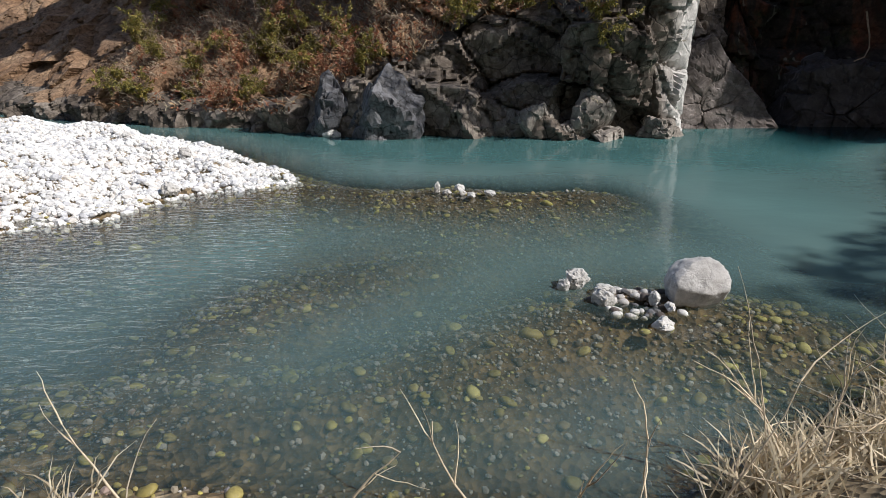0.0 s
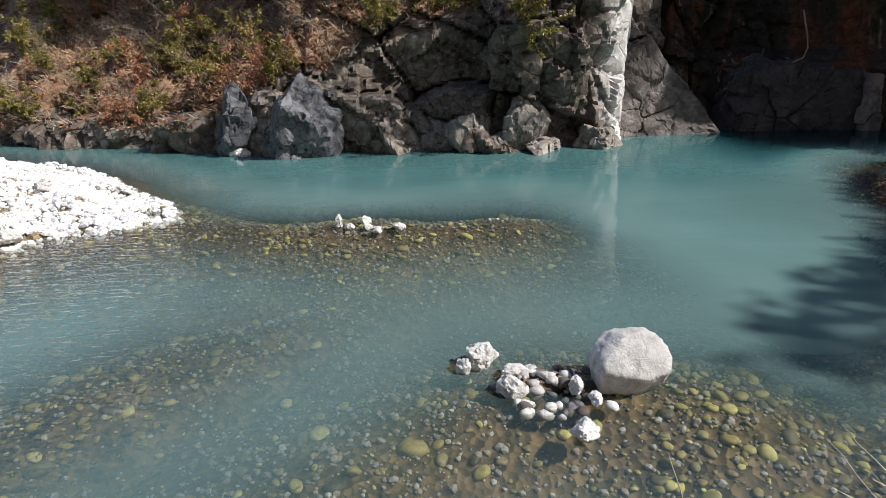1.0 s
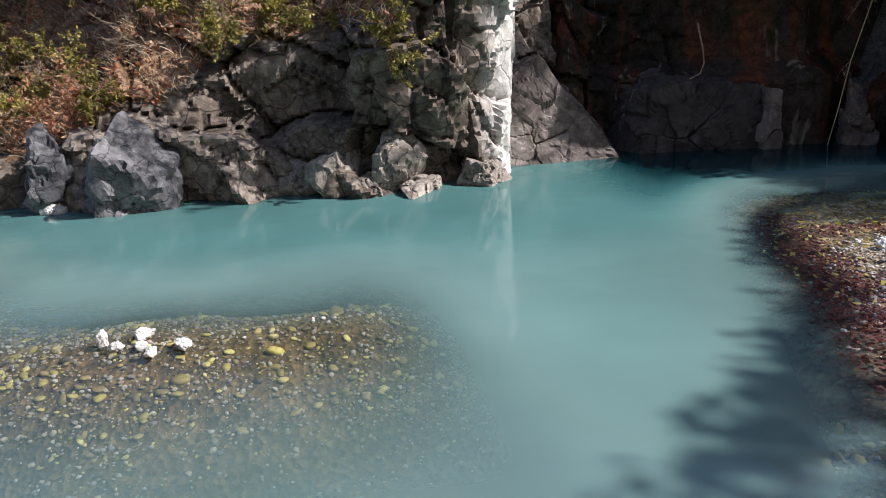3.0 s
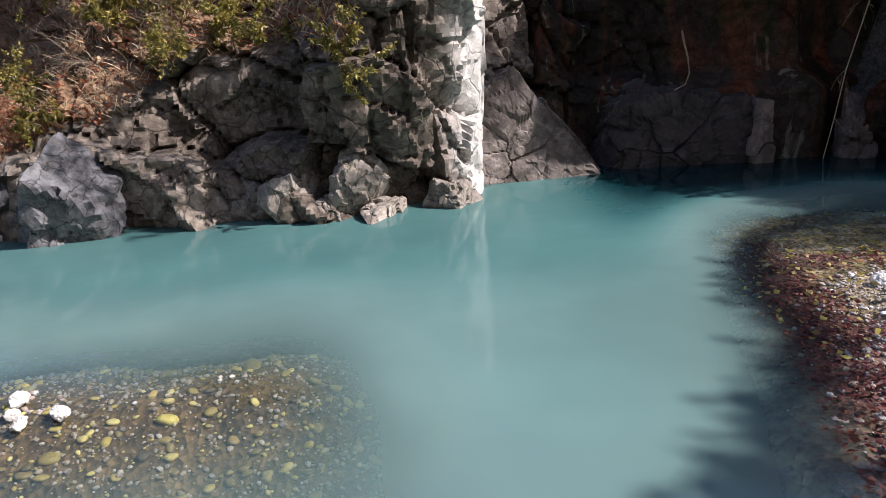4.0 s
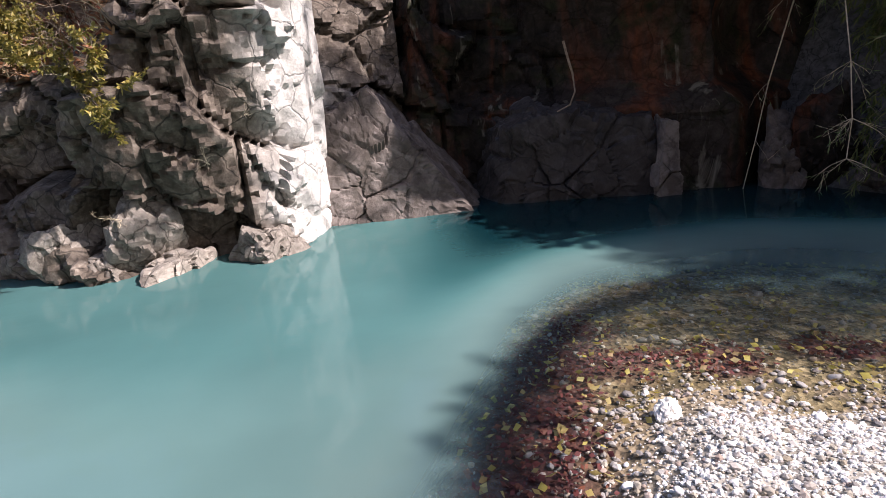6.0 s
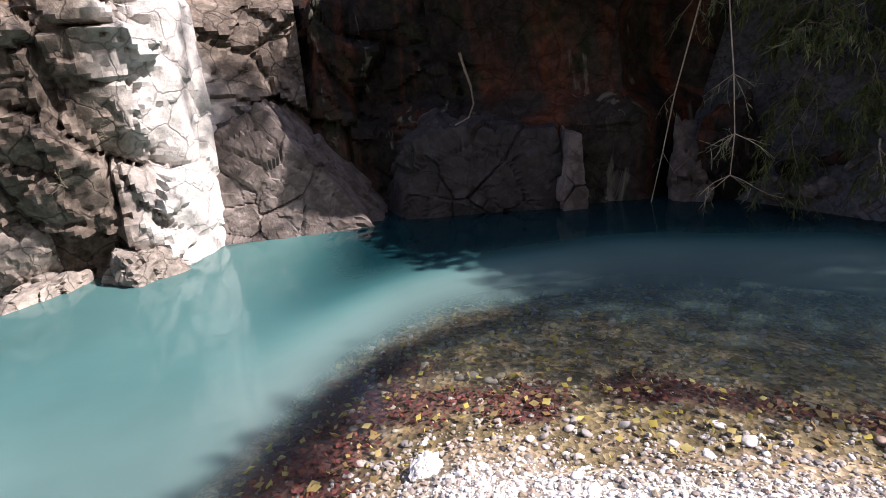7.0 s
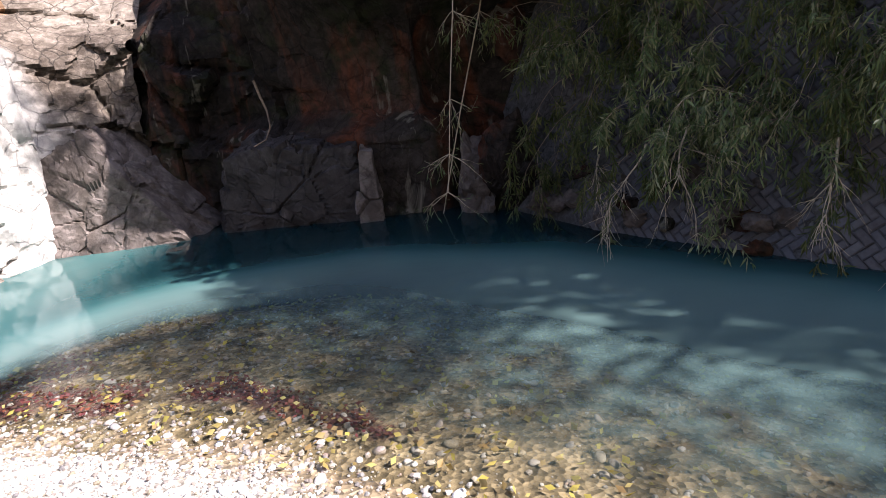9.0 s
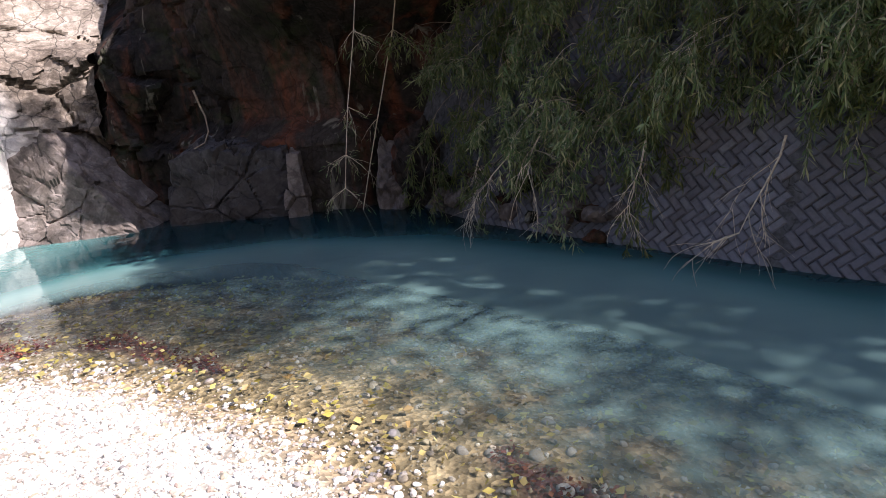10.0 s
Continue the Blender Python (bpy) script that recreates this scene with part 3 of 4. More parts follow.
# ---- retaining wall and hillside ----
def slope_mesh(name, line, heights, lean, mat_, seed, rough=0.05, start=0.0):
    base, u = resample(line, 0.25)
    way = np.gradient(base, axis=0)
    way /= np.linalg.norm(way, axis=1)[:, None]
    inward = np.stack([-way[:, 1], way[:, 0]], 1)
    nx, nz = len(base), len(heights)
    X, Y, Z = np.repeat(base[:, 0], nz), np.repeat(base[:, 1], nz), np.tile(heights, nx)
    I = np.repeat(inward, nz, 0)
    d = start + lean * (Z - heights[0]) + rough * fbm(np.stack([X, Y, Z], 1) * 1.3, 3, seed)
    V = np.stack([X + I[:, 0] * d, Y + I[:, 1] * d, Z], 1)
    return mesh_object(name, V, grid_faces(nx, nz)[:, ::-1], mat_)


M_WALLBASE = rock_material("weathered concrete joint bed", (0.05, 0.05, 0.05), (0.1, 0.1, 0.105), (0.16, 0.16, 0.165), 3.0, 0.9, relief=0.3)
LEAN = 0.5
wall = slope_mesh("retaining_wall", WALL_FOOT, np.r_[-1.6, np.arange(-0.2, 3.3, 0.3)], LEAN, M_WALLBASE, 3, 0.0, -0.8)
tagged(wall, "leaning retaining wall of diagonal concrete blocks", "retaining wall", kind="structure")
hill = slope_mesh("hillside", WALL_FOOT, np.arange(2.9, 14.0, 0.5), 0.7, M_EARTH, 5, 0.3, 1.6)
tagged(hill, "dark earthy wooded slope above the retaining wall", "hillside", kind="structure")


# ---- rocks along the cliff ----
def rock(name, place, size, seed, mat_, label, category="rock", sub=5, cuts=9, rough=0.04, round_=0.04, turn=0.0, group="", flat=True):
    v, f = rock_verts(sub, size, seed, cuts, rough, round_)
    l, e = blocks(v * 3.0 / max(size) + seed, seed)
    d = v / np.linalg.norm(v, axis=1)[:, None]
    v = v + d * ((0.16 * l - 0.06 * (1 - smooth(0, 0.08, e))) * max(size) * (0.8 if flat else 0.15))[:, None]
    ob = mesh_object(name, v, f, mat_, shade=not flat)
    ob.matrix_world = pose(*place, 0, 0, turn)
    return tagged(ob, label, category, group)


def wedge(name, place, planes, seed, mat_, label, rough=0.03):
    """A rock bounded by given planes (normal, distance)."""
    v, f = ICO[6]
    n = np.array([p[:3] for p in planes], float)
    n /= np.linalg.norm(n, axis=1)[:, None]
    r = (np.array([p[3] for p in planes]) / np.clip(v @ n.T, 1e-3, None)).min(1)
    p = v * r[:, None]
    l, e = blocks(p * 1.6 + seed, seed)
    l2, e2 = blocks(p * 5.0 + seed, seed + 9)
    p = p + v * (rough * fbm(p * 3, 4, seed) + 0.09 * l + 0.03 * l2 - 0.07 * (1 - smooth(0, 0.05, e)))[:, None]
    ob = mesh_object(name, p, f, mat_, shade=False)
    ob.location = place
    return tagged(ob, label, "rock")


wedge("rock_slab", (5.15, 13.2, 0.35), [(0.05, -0.95, 0.22, 0.62), (-1, 0, 0, 1.0), (0.78, -0.1, 0.6, 0.95), (-0.5, 0, 0.85, 1.35), (0, 0.3, 1, 1.55), (0, 0, -1, 1.8), (0, 1, 0, 0.8)],
      4, M_SLAB, "brown-grey leaning rock slab at the pool's edge")
wedge("rock_slab", (5.85, 13.3, 0.15), [(0.1, -0.95, 0.22, 0.5), (-1, 0, 0, 0.7), (0.75, -0.1, 0.62, 0.62), (-0.3, 0, 0.9, 1.0), (0, 0, -1, 1.6), (0, 1, 0, 0.8)],
      9, M_SLAB, "brown-grey rock slab leaning against another slab")
for x, y, z, sx, sy, sz, seed, m_, lab in [
        (-1.65, 11.35, 0.2, 0.8, 0.65, 1.05, 11, M_DARKROCK, "dark blue-grey rounded boulder at the cliff foot"),
        (-2.85, 11.75, 0.2, 0.5, 0.45, 0.9, 12, M_DARKROCK, "dark grey broken boulder at the cliff foot"),
        (-2.75, 11.3, 0.0, 0.16, 0.14, 0.16, 13, M_PALE, "small pale stone at the waterline"),
        (0.15, 11.4, 0.05, 0.75, 0.4, 0.6, 14, M_CLIFF, "grey angular rock at the cliff foot"),
        (0.95, 11.3, 0.05, 0.6, 0.4, 0.5, 15, M_FOOT, "pale angular rock at the cliff foot"),
        (1.45, 11.15, 0.2, 0.5, 0.4, 0.62, 16, M_FOOT, "pale cracked rock at the cliff foot"),
        (1.9, 10.95, 0.0, 0.5, 0.3, 0.3, 17, M_FOOT, "pale rock at the waterline"),
        (2.4, 11.0, 0.25, 0.42, 0.35, 0.6, 18, M_FOOT, "pale pointed rock at the cliff foot"),
        (2.75, 10.95, -0.03, 0.6, 0.3, 0.2, 19, M_FOOT, "low pale rock ledge at the waterline"),
        (3.75, 11.3, 0.0, 0.5, 0.35, 0.4, 20, M_FOOT, "pale rock under the promontory"),
        (11.3, 12.3, 0.3, 0.3, 0.3, 0.9, 26, M_SLAB, "narrow upright rock beside the crack"),
        (11.75, 12.0, 0.6, 0.4, 0.35, 0.8, 27, M_CAVE, "dark broken rock beside the crack")]:
    back = 0.38 if 0 < x < 3 else 0.12
    rock("rock", (x, y + back, z), (sx * 1.12, sy * 1.1, sz * 1.05), seed, m_, lab, turn=seed * 37 % 90)
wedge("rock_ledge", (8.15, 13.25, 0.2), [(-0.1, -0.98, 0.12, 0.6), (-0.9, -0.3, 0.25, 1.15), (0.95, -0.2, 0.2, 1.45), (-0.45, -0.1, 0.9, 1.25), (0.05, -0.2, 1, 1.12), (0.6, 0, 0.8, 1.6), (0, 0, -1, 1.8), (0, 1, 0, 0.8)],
      14, M_LEDGE, "broad rock ledge under the overhang, shade put into its colour")
wedge("rock_strip", (9.5, 12.5, 0.25), [(0, -1, 0.1, 0.16), (-1, 0, 0.1, 0.16), (1, 0, 0.05, 0.17), (0.1, 0, 1, 0.85), (0, 0, -1, 1.0), (0, 1, 0, 0.3)],
      15, M_SLAB, "upright pale rock strip on the dark ledge")
rng = np.random.RandomState(5)
for i in range(46):
    u = rng.rand() ** 0.8
    x, y = 11.75 + 2.2 * u + rng.normal(0, 0.1), 11.75 - 2.75 * u + rng.normal(0, 0.08)
    up = rng.rand() * 0.7
    s = rng.uniform(0.08, 0.2)
    rock("rubble_stone", (x + 0.36 * up, y + 0.33 * up, up), (s * 1.2, s, s * 0.8), 100 + i, M_SLAB if i % 3 else M_CAVE, "broken grey rubble stone on the bank foot", "stone", 3, 10, group="rubble stones at the wall foot", turn=rng.rand() * 180)

# ---- island and boulder ----
rock("boulder", (1.71, 3.36, 0.11), (0.245, 0.2, 0.21), 51, M_BOULDER, "large pale grey rounded boulder on the gravel island", "boulder", 5, 14, 0.04, 0.3, 8, flat=False)
for x, y, z, sx, sy, sz, seed, m_, lab in [
        (0.93, 3.62, 0.06, 0.13, 0.1, 0.1, 61, M_PALE, "white angular stone at the island's end"),
        (0.83, 3.55, 0.03, 0.06, 0.05, 0.08, 62, M_PALE, "white upright stone at the island's end"),
        (1.07, 3.3, 0.03, 0.105, 0.08, 0.09, 63, M_PALE, "buff rounded stone with a dark notch"),
        (1.1, 3.47, 0.05, 0.09, 0.06, 0.05, 64, M_PALE, "pinkish white stone on the island"),
        (1.38, 2.92, 0.02, 0.09, 0.08, 0.07, 65, M_PALE, "blue-white mottled stone at the waterline"),
        (1.42, 3.27, 0.06, 0.06, 0.05, 0.07, 66, M_PALE, "white pointed stone on the island"),
        (1.5, 3.17, 0.04, 0.065, 0.045, 0.035, 67, M_PALE, "white flat stone on the island"),
        (1.0, 3.68, 0.03, 0.06, 0.05, 0.04, 68, M_PALE, "small white stone on the island")]:
    rock("stone", (x, y, z - 0.01), (0.88 * sx, 0.88 * sy, 0.8 * sz), seed, m_, lab, "stone", 4, 12, 0.05, 0.25, seed * 31 % 180)
rng = np.random.RandomState(8)
for i in range(80):
    a, r = rng.rand() * 6.28, rng.rand() ** 0.6
    x, y = 1.33 + 0.36 * r * math.cos(a), 3.32 + 0.25 * r * math.sin(a)
    s = rng.uniform(0.014, 0.04)
    if math.hypot(x - 1.74, y - 3.36) < 0.22:
        continue
    z = float(bed(np.array([x]), np.array([y]))[0])
    rock("stone", (x, y, max(z, -0.02) + 0.3 * s), (s * 1.25, s, s * 0.75), 300 + i, (M_PALE, M_BOULDER, M_DARKROCK, M_SLAB)[i % 4], "small river stone on the gravel island", "stone", 2, 8, group="small stones on the island", turn=rng.rand() * 180, flat=False)
for x, y, z, sx, sy, sz, seed, lab in [
        (-0.32, 6.62, 0.05, 0.06, 0.05, 0.11, 71, "upright white stone on the gravel bar"), (-0.05, 6.68, 0.04, 0.09, 0.07, 0.06, 72, "white rounded stone on the gravel bar"),
        (0.1, 6.4, 0.02, 0.1, 0.06, 0.05, 73, "white flat stone on the gravel bar"), (0.33, 6.45, 0.03, 0.1, 0.06, 0.06, 74, "buff rounded stone on the gravel bar"),
        (-0.2, 6.55, 0.02, 0.07, 0.06, 0.05, 75, "white stone on the gravel bar"), (0.0, 6.52, 0.02, 0.06, 0.06, 0.05, 76, "grey-white stone on the gravel bar"),
        (6.88, 6.97, 0.07, 0.15, 0.1, 0.1, 77, "bright white angular stone on the gravel spit"),
        (-3.55, 6.25, 0.12, 0.16, 0.12, 0.12, 78, "large white cobble on the white gravel bank"), (-5.0, 8.0, 0.47, 0.2, 0.15, 0.14, 79, "large white cobble on top of the gravel bank"),
        (-3.95, 7.6, 0.33, 0.14, 0.1, 0.09, 80, "grey cobble on the gravel bank")]:
    rock("stone", (x, y, z), (0.85 * sx, 0.85 * sy, 0.8 * sz), seed, M_BOULDER if seed == 80 else M_PALE, lab, "stone", 4, 12, 0.05, 0.25, seed * 31 % 180)


# ---- gravel ----
COBBLES = np.array([rock_verts(2, (1.0, 0.75, 0.42), 900 + k, 6, 0.08, 0.2)[0] for k in range(10)])
CHIPS = np.array([rock_verts(1, (1.0, 0.8, 0.62), 950 + k, 6, 0.12, 0.3)[0] for k in range(16)])


def scatter(name, mat_, n, box, size, keep, seed, sink=0.25, label="", category="gravel", chips=True):
    """Stones strewn on the bed where keep(x, y, z) is above chance; one mesh."""
    r = np.random.RandomState(seed)
    x, y = r.uniform(box[0], box[1], n), r.uniform(box[2], box[3], n)
    z = bed(x, y)
    ok = r.rand(n) < keep(x, y, z)
    x, y, z = x[ok], y[ok], z[ok]
    m = len(x)
    TEMPL, f = (CHIPS, ICO[1][1]) if chips else (COBBLES, ICO[2][1])
    s = size[0] * (size[1] / size[0]) ** (r.rand(m) ** 2.2)
    kind = r.randint(0, len(TEMPL), m)
    a, b = r.rand(m) * 2 * np.pi, r.normal(0, 0.3, m)
    t = TEMPL[kind] * s[:, None, None]
    tz = t[:, :, 2] * np.cos(b)[:, None] + t[:, :, 0] * np.sin(b)[:, None]
    tx = t[:, :, 0] * np.cos(b)[:, None] - t[:, :, 2] * np.sin(b)[:, None]
    X = tx * np.cos(a)[:, None] - t[:, :, 1] * np.sin(a)[:, None] + x[:, None]
    Y = tx * np.sin(a)[:, None] + t[:, :, 1] * np.cos(a)[:, None] + y[:, None]
    Z = tz + (z + s * (0.5 - sink))[:, None]
    F = (f[None] + (np.arange(m) * len(TEMPL[0]))[:, None, None]).reshape(-1, 3)
    ob = mesh_object(name, np.stack([X, Y, Z], -1).reshape(-1, 3), F, mat_, shade=not chips)
    return tagged(ob, label, category, kind="stuff")


def dry_dist(x, y):
    return poly_distance(x, y, NEAR_BANK)


def stony(x, y, z):
    return 0.25 + 0.75 * smooth(-0.3, 0.5, fbm(np.stack([x, y, 0 * x], 1) * 1.3, 3, 61))


scatter("white_gravel", M_WHITE, 90000, (-8.5, -2.0, 3.5, 11.5), (0.013, 0.065), lambda x, y, z: smooth(-0.08, 0.04, z) * (dry_dist(x, y) < -0.5), 1, 0.2, "heap of white limestone gravel and cobbles")
scatter("river_cobbles", M_ALGAE, 30000, (-7, 4.6, 0.6, 8.6), (0.012, 0.055), lambda x, y, z: smooth(-0.5, -0.1, z) * stony(x, y, z) * (z < 0.05) * (dry_dist(x, y) < -0.05), 2, 0.3, "yellow-brown algae-covered cobbles on shallow bars", chips=False)
scatter("river_pebbles", M_GRAVEL, 36000, (-7, 4.6, 1.0, 8.6), (0.008, 0.03), lambda x, y, z: smooth(-0.7, -0.1, z) * (z < 0.08) * (dry_dist(x, y) < -0.1), 3, 0.2, "grey and brown pebbles between the cobbles")
scatter("large_cobbles", M_ALGAE, 120, (-6, 2.8, 1.3, 7.5), (0.05, 0.1), lambda x, y, z: (z > -0.5) * (z < -0.04) * (dry_dist(x, y) < -0.3), 7, 0.45, "large yellowish cobbles on the river bed", chips=False)
scatter("spit_gravel", M_GRAVEL, 30000, (5.0, 15, 3.0, 10.2), (0.008, 0.036), lambda x, y, z: smooth(-0.65, -0.3, z) * (0.4 + 0.6 * smooth(-0.6, 0.1, dry_dist(x, y))) * stony(x, y, z) * (z < 0.4), 4, 0.25, "mixed grey, white and pinkish river gravel")
scatter("dry_gravel", M_WHITE, 60000, (5.4, 12, 3.0, 7.6), (0.006, 0.024), lambda x, y, z: smooth(0.12, 0.6, dry_dist(x, y)) * (z < 0.6), 5, 0.25, "bleached dry gravel on the spit")
scatter("dry_pebbles", M_GRAVEL, 15000, (5.4, 13, 3.0, 7.7), (0.007, 0.03), lambda x, y, z: smooth(-0.3, 0.1, dry_dist(x, y)) * (z < 0.6), 6, 0.25, "grey and pink pebbles on the dry spit")

scatter("white_stones", M_WHITE, 700, (5.8, 13, 3.0, 7.7), (0.025, 0.055), lambda x, y, z: smooth(-0.35, 0.05, dry_dist(x, y)) * smooth(0.9, 0.4, dry_dist(x, y)), 12, 0.3, "scattered larger white stones at the edge of the spit", chips=False)
scatter("shelf_stones", M_GRAVEL, 900, (6.0, 15, 3.5, 9.6), (0.025, 0.06), lambda x, y, z: smooth(-0.6, -0.3, z) * (dry_dist(x, y) < 0.1), 13, 0.35, "flat brown and grey stones on the shallow bed", chips=False)

# ---- wall blocks: squares on edge ----
def block_mesh(long, wide, depth):
    h, w, b = long / 2, wide / 2, 0.012
    v = [(-h, -w, -0.05), (h, -w, -0.05), (h, w, -0.05), (-h, w, -0.05), (-h, -w, depth - b), (h, -w, depth - b), (h, w, depth - b), (-h, w, depth - b),
         (-h + b, -w + b, depth), (h - b, -w + b, depth), (h - b, w - b, depth), (-h + b, w - b, depth)]
    f = [(0, 1, 5, 4), (1, 2, 6, 5), (2, 3, 7, 6), (3, 0, 4, 7), (4, 5, 9, 8), (5, 6, 10, 9), (6, 7, 11, 10), (7, 4, 8, 11), (8, 9, 10, 11)]
    me = bpy.data.meshes.new("block")
    me.from_pydata(v, [], f)
    me.materials.append(M_BLOCK)
    return me


BLOCKS = [block_mesh(0.182, 0.081, 0.024), block_mesh(0.179, 0.083, 0.032), block_mesh(0.184, 0.08, 0.014)]
rng = np.random.RandomState(3)
rest = Build()


def lay(a, b, first, count_from):
    """Courses of blocks leaning left and right in turn, over one straight stretch of the wall."""
    n = count_from
    a, b = Vector((*a, 0)), Vector((*b, 0))
    along = (b - a).normalized()
    inw = Vector((-along.y, along.x, 0))
    up = (Vector((0, 0, 1)) + inw * LEAN).normalized()
    out = along.cross(up).normalized()
    q = Matrix((along, up, out)).transposed().to_4x4()
    pitch_ = 0.089 * math.sqrt(2)
    for j in range(28):
        for i in range(int((b - a).length / pitch_)):
            p = a + along * (i + 0.5 * (j % 2)) * pitch_ + inw * (-0.8 + LEAN * 1.6) + up * (0.02 + j * 0.131)
            turn = Matrix.Translation(p + out * rng.uniform(-0.015, 0.012)) @ q @ pose(0, 0, 0, rng.normal(0, 1.0), rng.normal(0, 1.0), (45 if j % 2 else -45) + rng.normal(0, 1.5))
            me = BLOCKS[rng.randint(3)]
            if first and n < 300:
                ob = new("block", me)
                ob.matrix_world = turn
                ob.parent = wall
                n += 1
            else:
                rest.add([turn @ v.co for v in me.vertices], [tuple(f.vertices) for f in me.polygons])
    return n


laid = lay((14.15, 8.7), (15.25, 7.5), True, 0)
laid = lay((15.25, 7.5), (17.5, 5.2), True, laid)
lay((12.5, 10.55), (14.15, 8.7), False, 0)
tagged(rest.done("block_courses", M_BLOCK, wall, shade=False), kind="stuff")


# ---- plants ----
def leaf_rows(base, way, length, width, droop=0.3, rng=None):
    """A folded blade: four triangles."""
    w = Vector(way).normalized()
    side = w.cross(Vector((0, 0, 1)))
    if side.length < 0.1:
        side = Vector((1, 0, 0))
    side.normalize()
    if rng is not None:
        side = (Matrix.Rotation(rng.uniform(-1.2, 1.2), 3, w) @ side)
    nrm = side.cross(w)
    b = Vector(base)
    mid = b + w * length * 0.5 + Vector((0, 0, -droop * length * 0.15))
    tip = b + w * length + Vector((0, 0, -droop * length * 0.5))
    return [b, mid + side * width * 0.5 - nrm * width * 0.12, tip, mid - side * width * 0.5 - nrm * width * 0.12, mid], [(0, 1, 4), (1, 2, 4), (2, 3, 4), (3, 0, 4)]


def branchy(rng, base, way, length, radius, levels, spread=0.7, droop=0.0, kids=4, wob=0.25, wood=None, tips=None):
    """Grows a branch with side branches into wood (a Build) and gathers its twig ends."""
    pts, rad = [Vector(base)], [radius]
    w = Vector(way).normalized()
    n = 5
    for i in range(n):
        w = (w + Vector(rng.normal(0, wob, 3)) * 0.5 + Vector((0, 0, -droop * (0.3 + i / n)))).normalized()
        pts.append(pts[-1] + w * length / n)
        rad.append(radius * (1 - 0.75 * (i + 1) / n))
        if tips is not None and levels == 0:
            tips.append((pts[-1].copy(), w.copy()))
    wood.add(*tube_rows(pts, rad, 4 if levels < 2 else 6))
    if levels > 0:
        for k in range(kids):
            i = rng.randint(1, n + 1)
            d = (w + Vector(rng.normal(0, spread, 3))).normalized()
            branchy(rng, pts[i], d, length * rng.uniform(0.45, 0.7), radius * 0.5, levels - 1, spread, droop, kids, wob, wood, tips)


def shrub(name, place, way, length, seed, leaf=None, leaves=2, size=(0.08, 0.02), label="", category="shrub", levels=2, radius=0.012, bark=None, droop=0.0, kids=4, spread=0.7, group="", stems=1):
    r = np.random.RandomState(seed)
    root = empty(name, place)
    wood, tips = Build(), []
    for s in range(stems):
        branchy(r, (0, 0, 0), Vector(way) + Vector(r.normal(0, 0.25, 3)), length * r.uniform(0.7, 1.1), radius, levels, spread, droop, kids, 0.25, wood, tips)
    wood.done("wood", bark or M_BARK, root)
    if leaf is not None:
        fol = Build()
        for p, w in tips:
            for k in range(leaves):
                d = w * 0.6 + Vector(r.normal(0, 0.7, 3)) + Vector((0, 0, -0.4 * (droop > 0)))
                l = size[0] * r.uniform(0.6, 1.3)
                fol.add(*leaf_rows(p, d, l, size[1] * r.uniform(0.7, 1.3), 0.4, r))
        fol.done("foliage", leaf, root)
    return tagged(root, label, category, group)


def grass(name, mat_, places, height, seed, spread=0.35, width=0.006, label="", category="dry grass", lean=(0, 0, 0), stuff=True):
    r = np.random.RandomState(seed)
    g = Build()
    for p in places:
        h = height * r.uniform(0.4, 1.2)
        d = Vector((r.normal(0, spread), r.normal(0, spread), 1)) + Vector(lean)
        d.normalize()
        side = Vector(r.normal(0, 1, 3)).cross(d).normalized() * width
        bend = Vector((r.normal(0, 0.4), r.normal(0, 0.4), -0.35)) * h * 0.5
        b = Vector(p)
        m1, m2, tip = b + d * h * 0.4, b + d * h * 0.75 + bend * 0.4, b + d * h + bend
        g.add([b - side, b + side, m1 + side, m1 - side, m2 + side * 0.7, m2 - side * 0.7, tip], [(0, 1, 2, 3), (3, 2, 4, 5), (5, 4, 6)])
    ob = mesh_object(name, g.v, g.f, mat_)
    return tagged(ob, label, category, kind="stuff" if stuff else "")


# the vegetated slope over the cliff
rng = np.random.RandomState(21)
top = CLIFF_V[(CLIFF_V[:, 0] < 3.4) & (CLIFF_V[:, 0] > -9) & (CLIFF_V[:, 2] > 0.35) & (CLIFF_V[:, 2] < 4.8)]
line = soil_line(top[:, 0])
patch = fbm(np.c_[top[:, :2], top[:, 2]] * 0.9, 3, 77) * 0.45
low = smooth(-2.6, -4.5, top[:, 0]) * 0.3
veg = top[top[:, 2] > line - low + patch]
if len(veg):
    pick = veg[rng.randint(0, len(veg), 15000)]
    grass("dry_grass", M_DRY, pick[:6000], 0.3, 1, 0.5, 0.006, "straw-coloured dry grass hanging on the slope", lean=(0, -0.6, -0.35))
    grass("dead_leaves", M_RUST, pick[6000:], 0.15, 2, 0.9, 0.02, "rusty brown dead leaves and fern on the slope", "dead leaves", lean=(0, -0.5, -0.3))
    for i in range(150):
        p = veg[rng.randint(len(veg))]
        kind = rng.rand()
        way = (rng.normal(0, 0.4), -0.75, 0.55)
        if kind < 0.6:
            shrub("bare_shrub", p, way, rng.uniform(0.5, 1.0), 400 + i, label="leafless twiggy grey-brown shrub on the slope", levels=2, radius=0.009, kids=5, group="bare shrubs on the slope", stems=3)
        elif kind < 0.88:
            shrub("green_shrub", p, way, rng.uniform(0.4, 0.75), 400 + i, M_OLIVE, 6, (0.07, 0.03), "olive-green leafy shrub on the sunlit slope", levels=2, radius=0.008, kids=4, group="green shrubs on the slope", stems=3)
        else:
            shrub("rusty_shrub", p, way, rng.uniform(0.4, 0.8), 400 + i, M_RUST, 4, (0.07, 0.03), "dead rusty-leaved shrub on the slope", levels=2, radius=0.008, kids=4, group="rusty shrubs on the slope", stems=3)
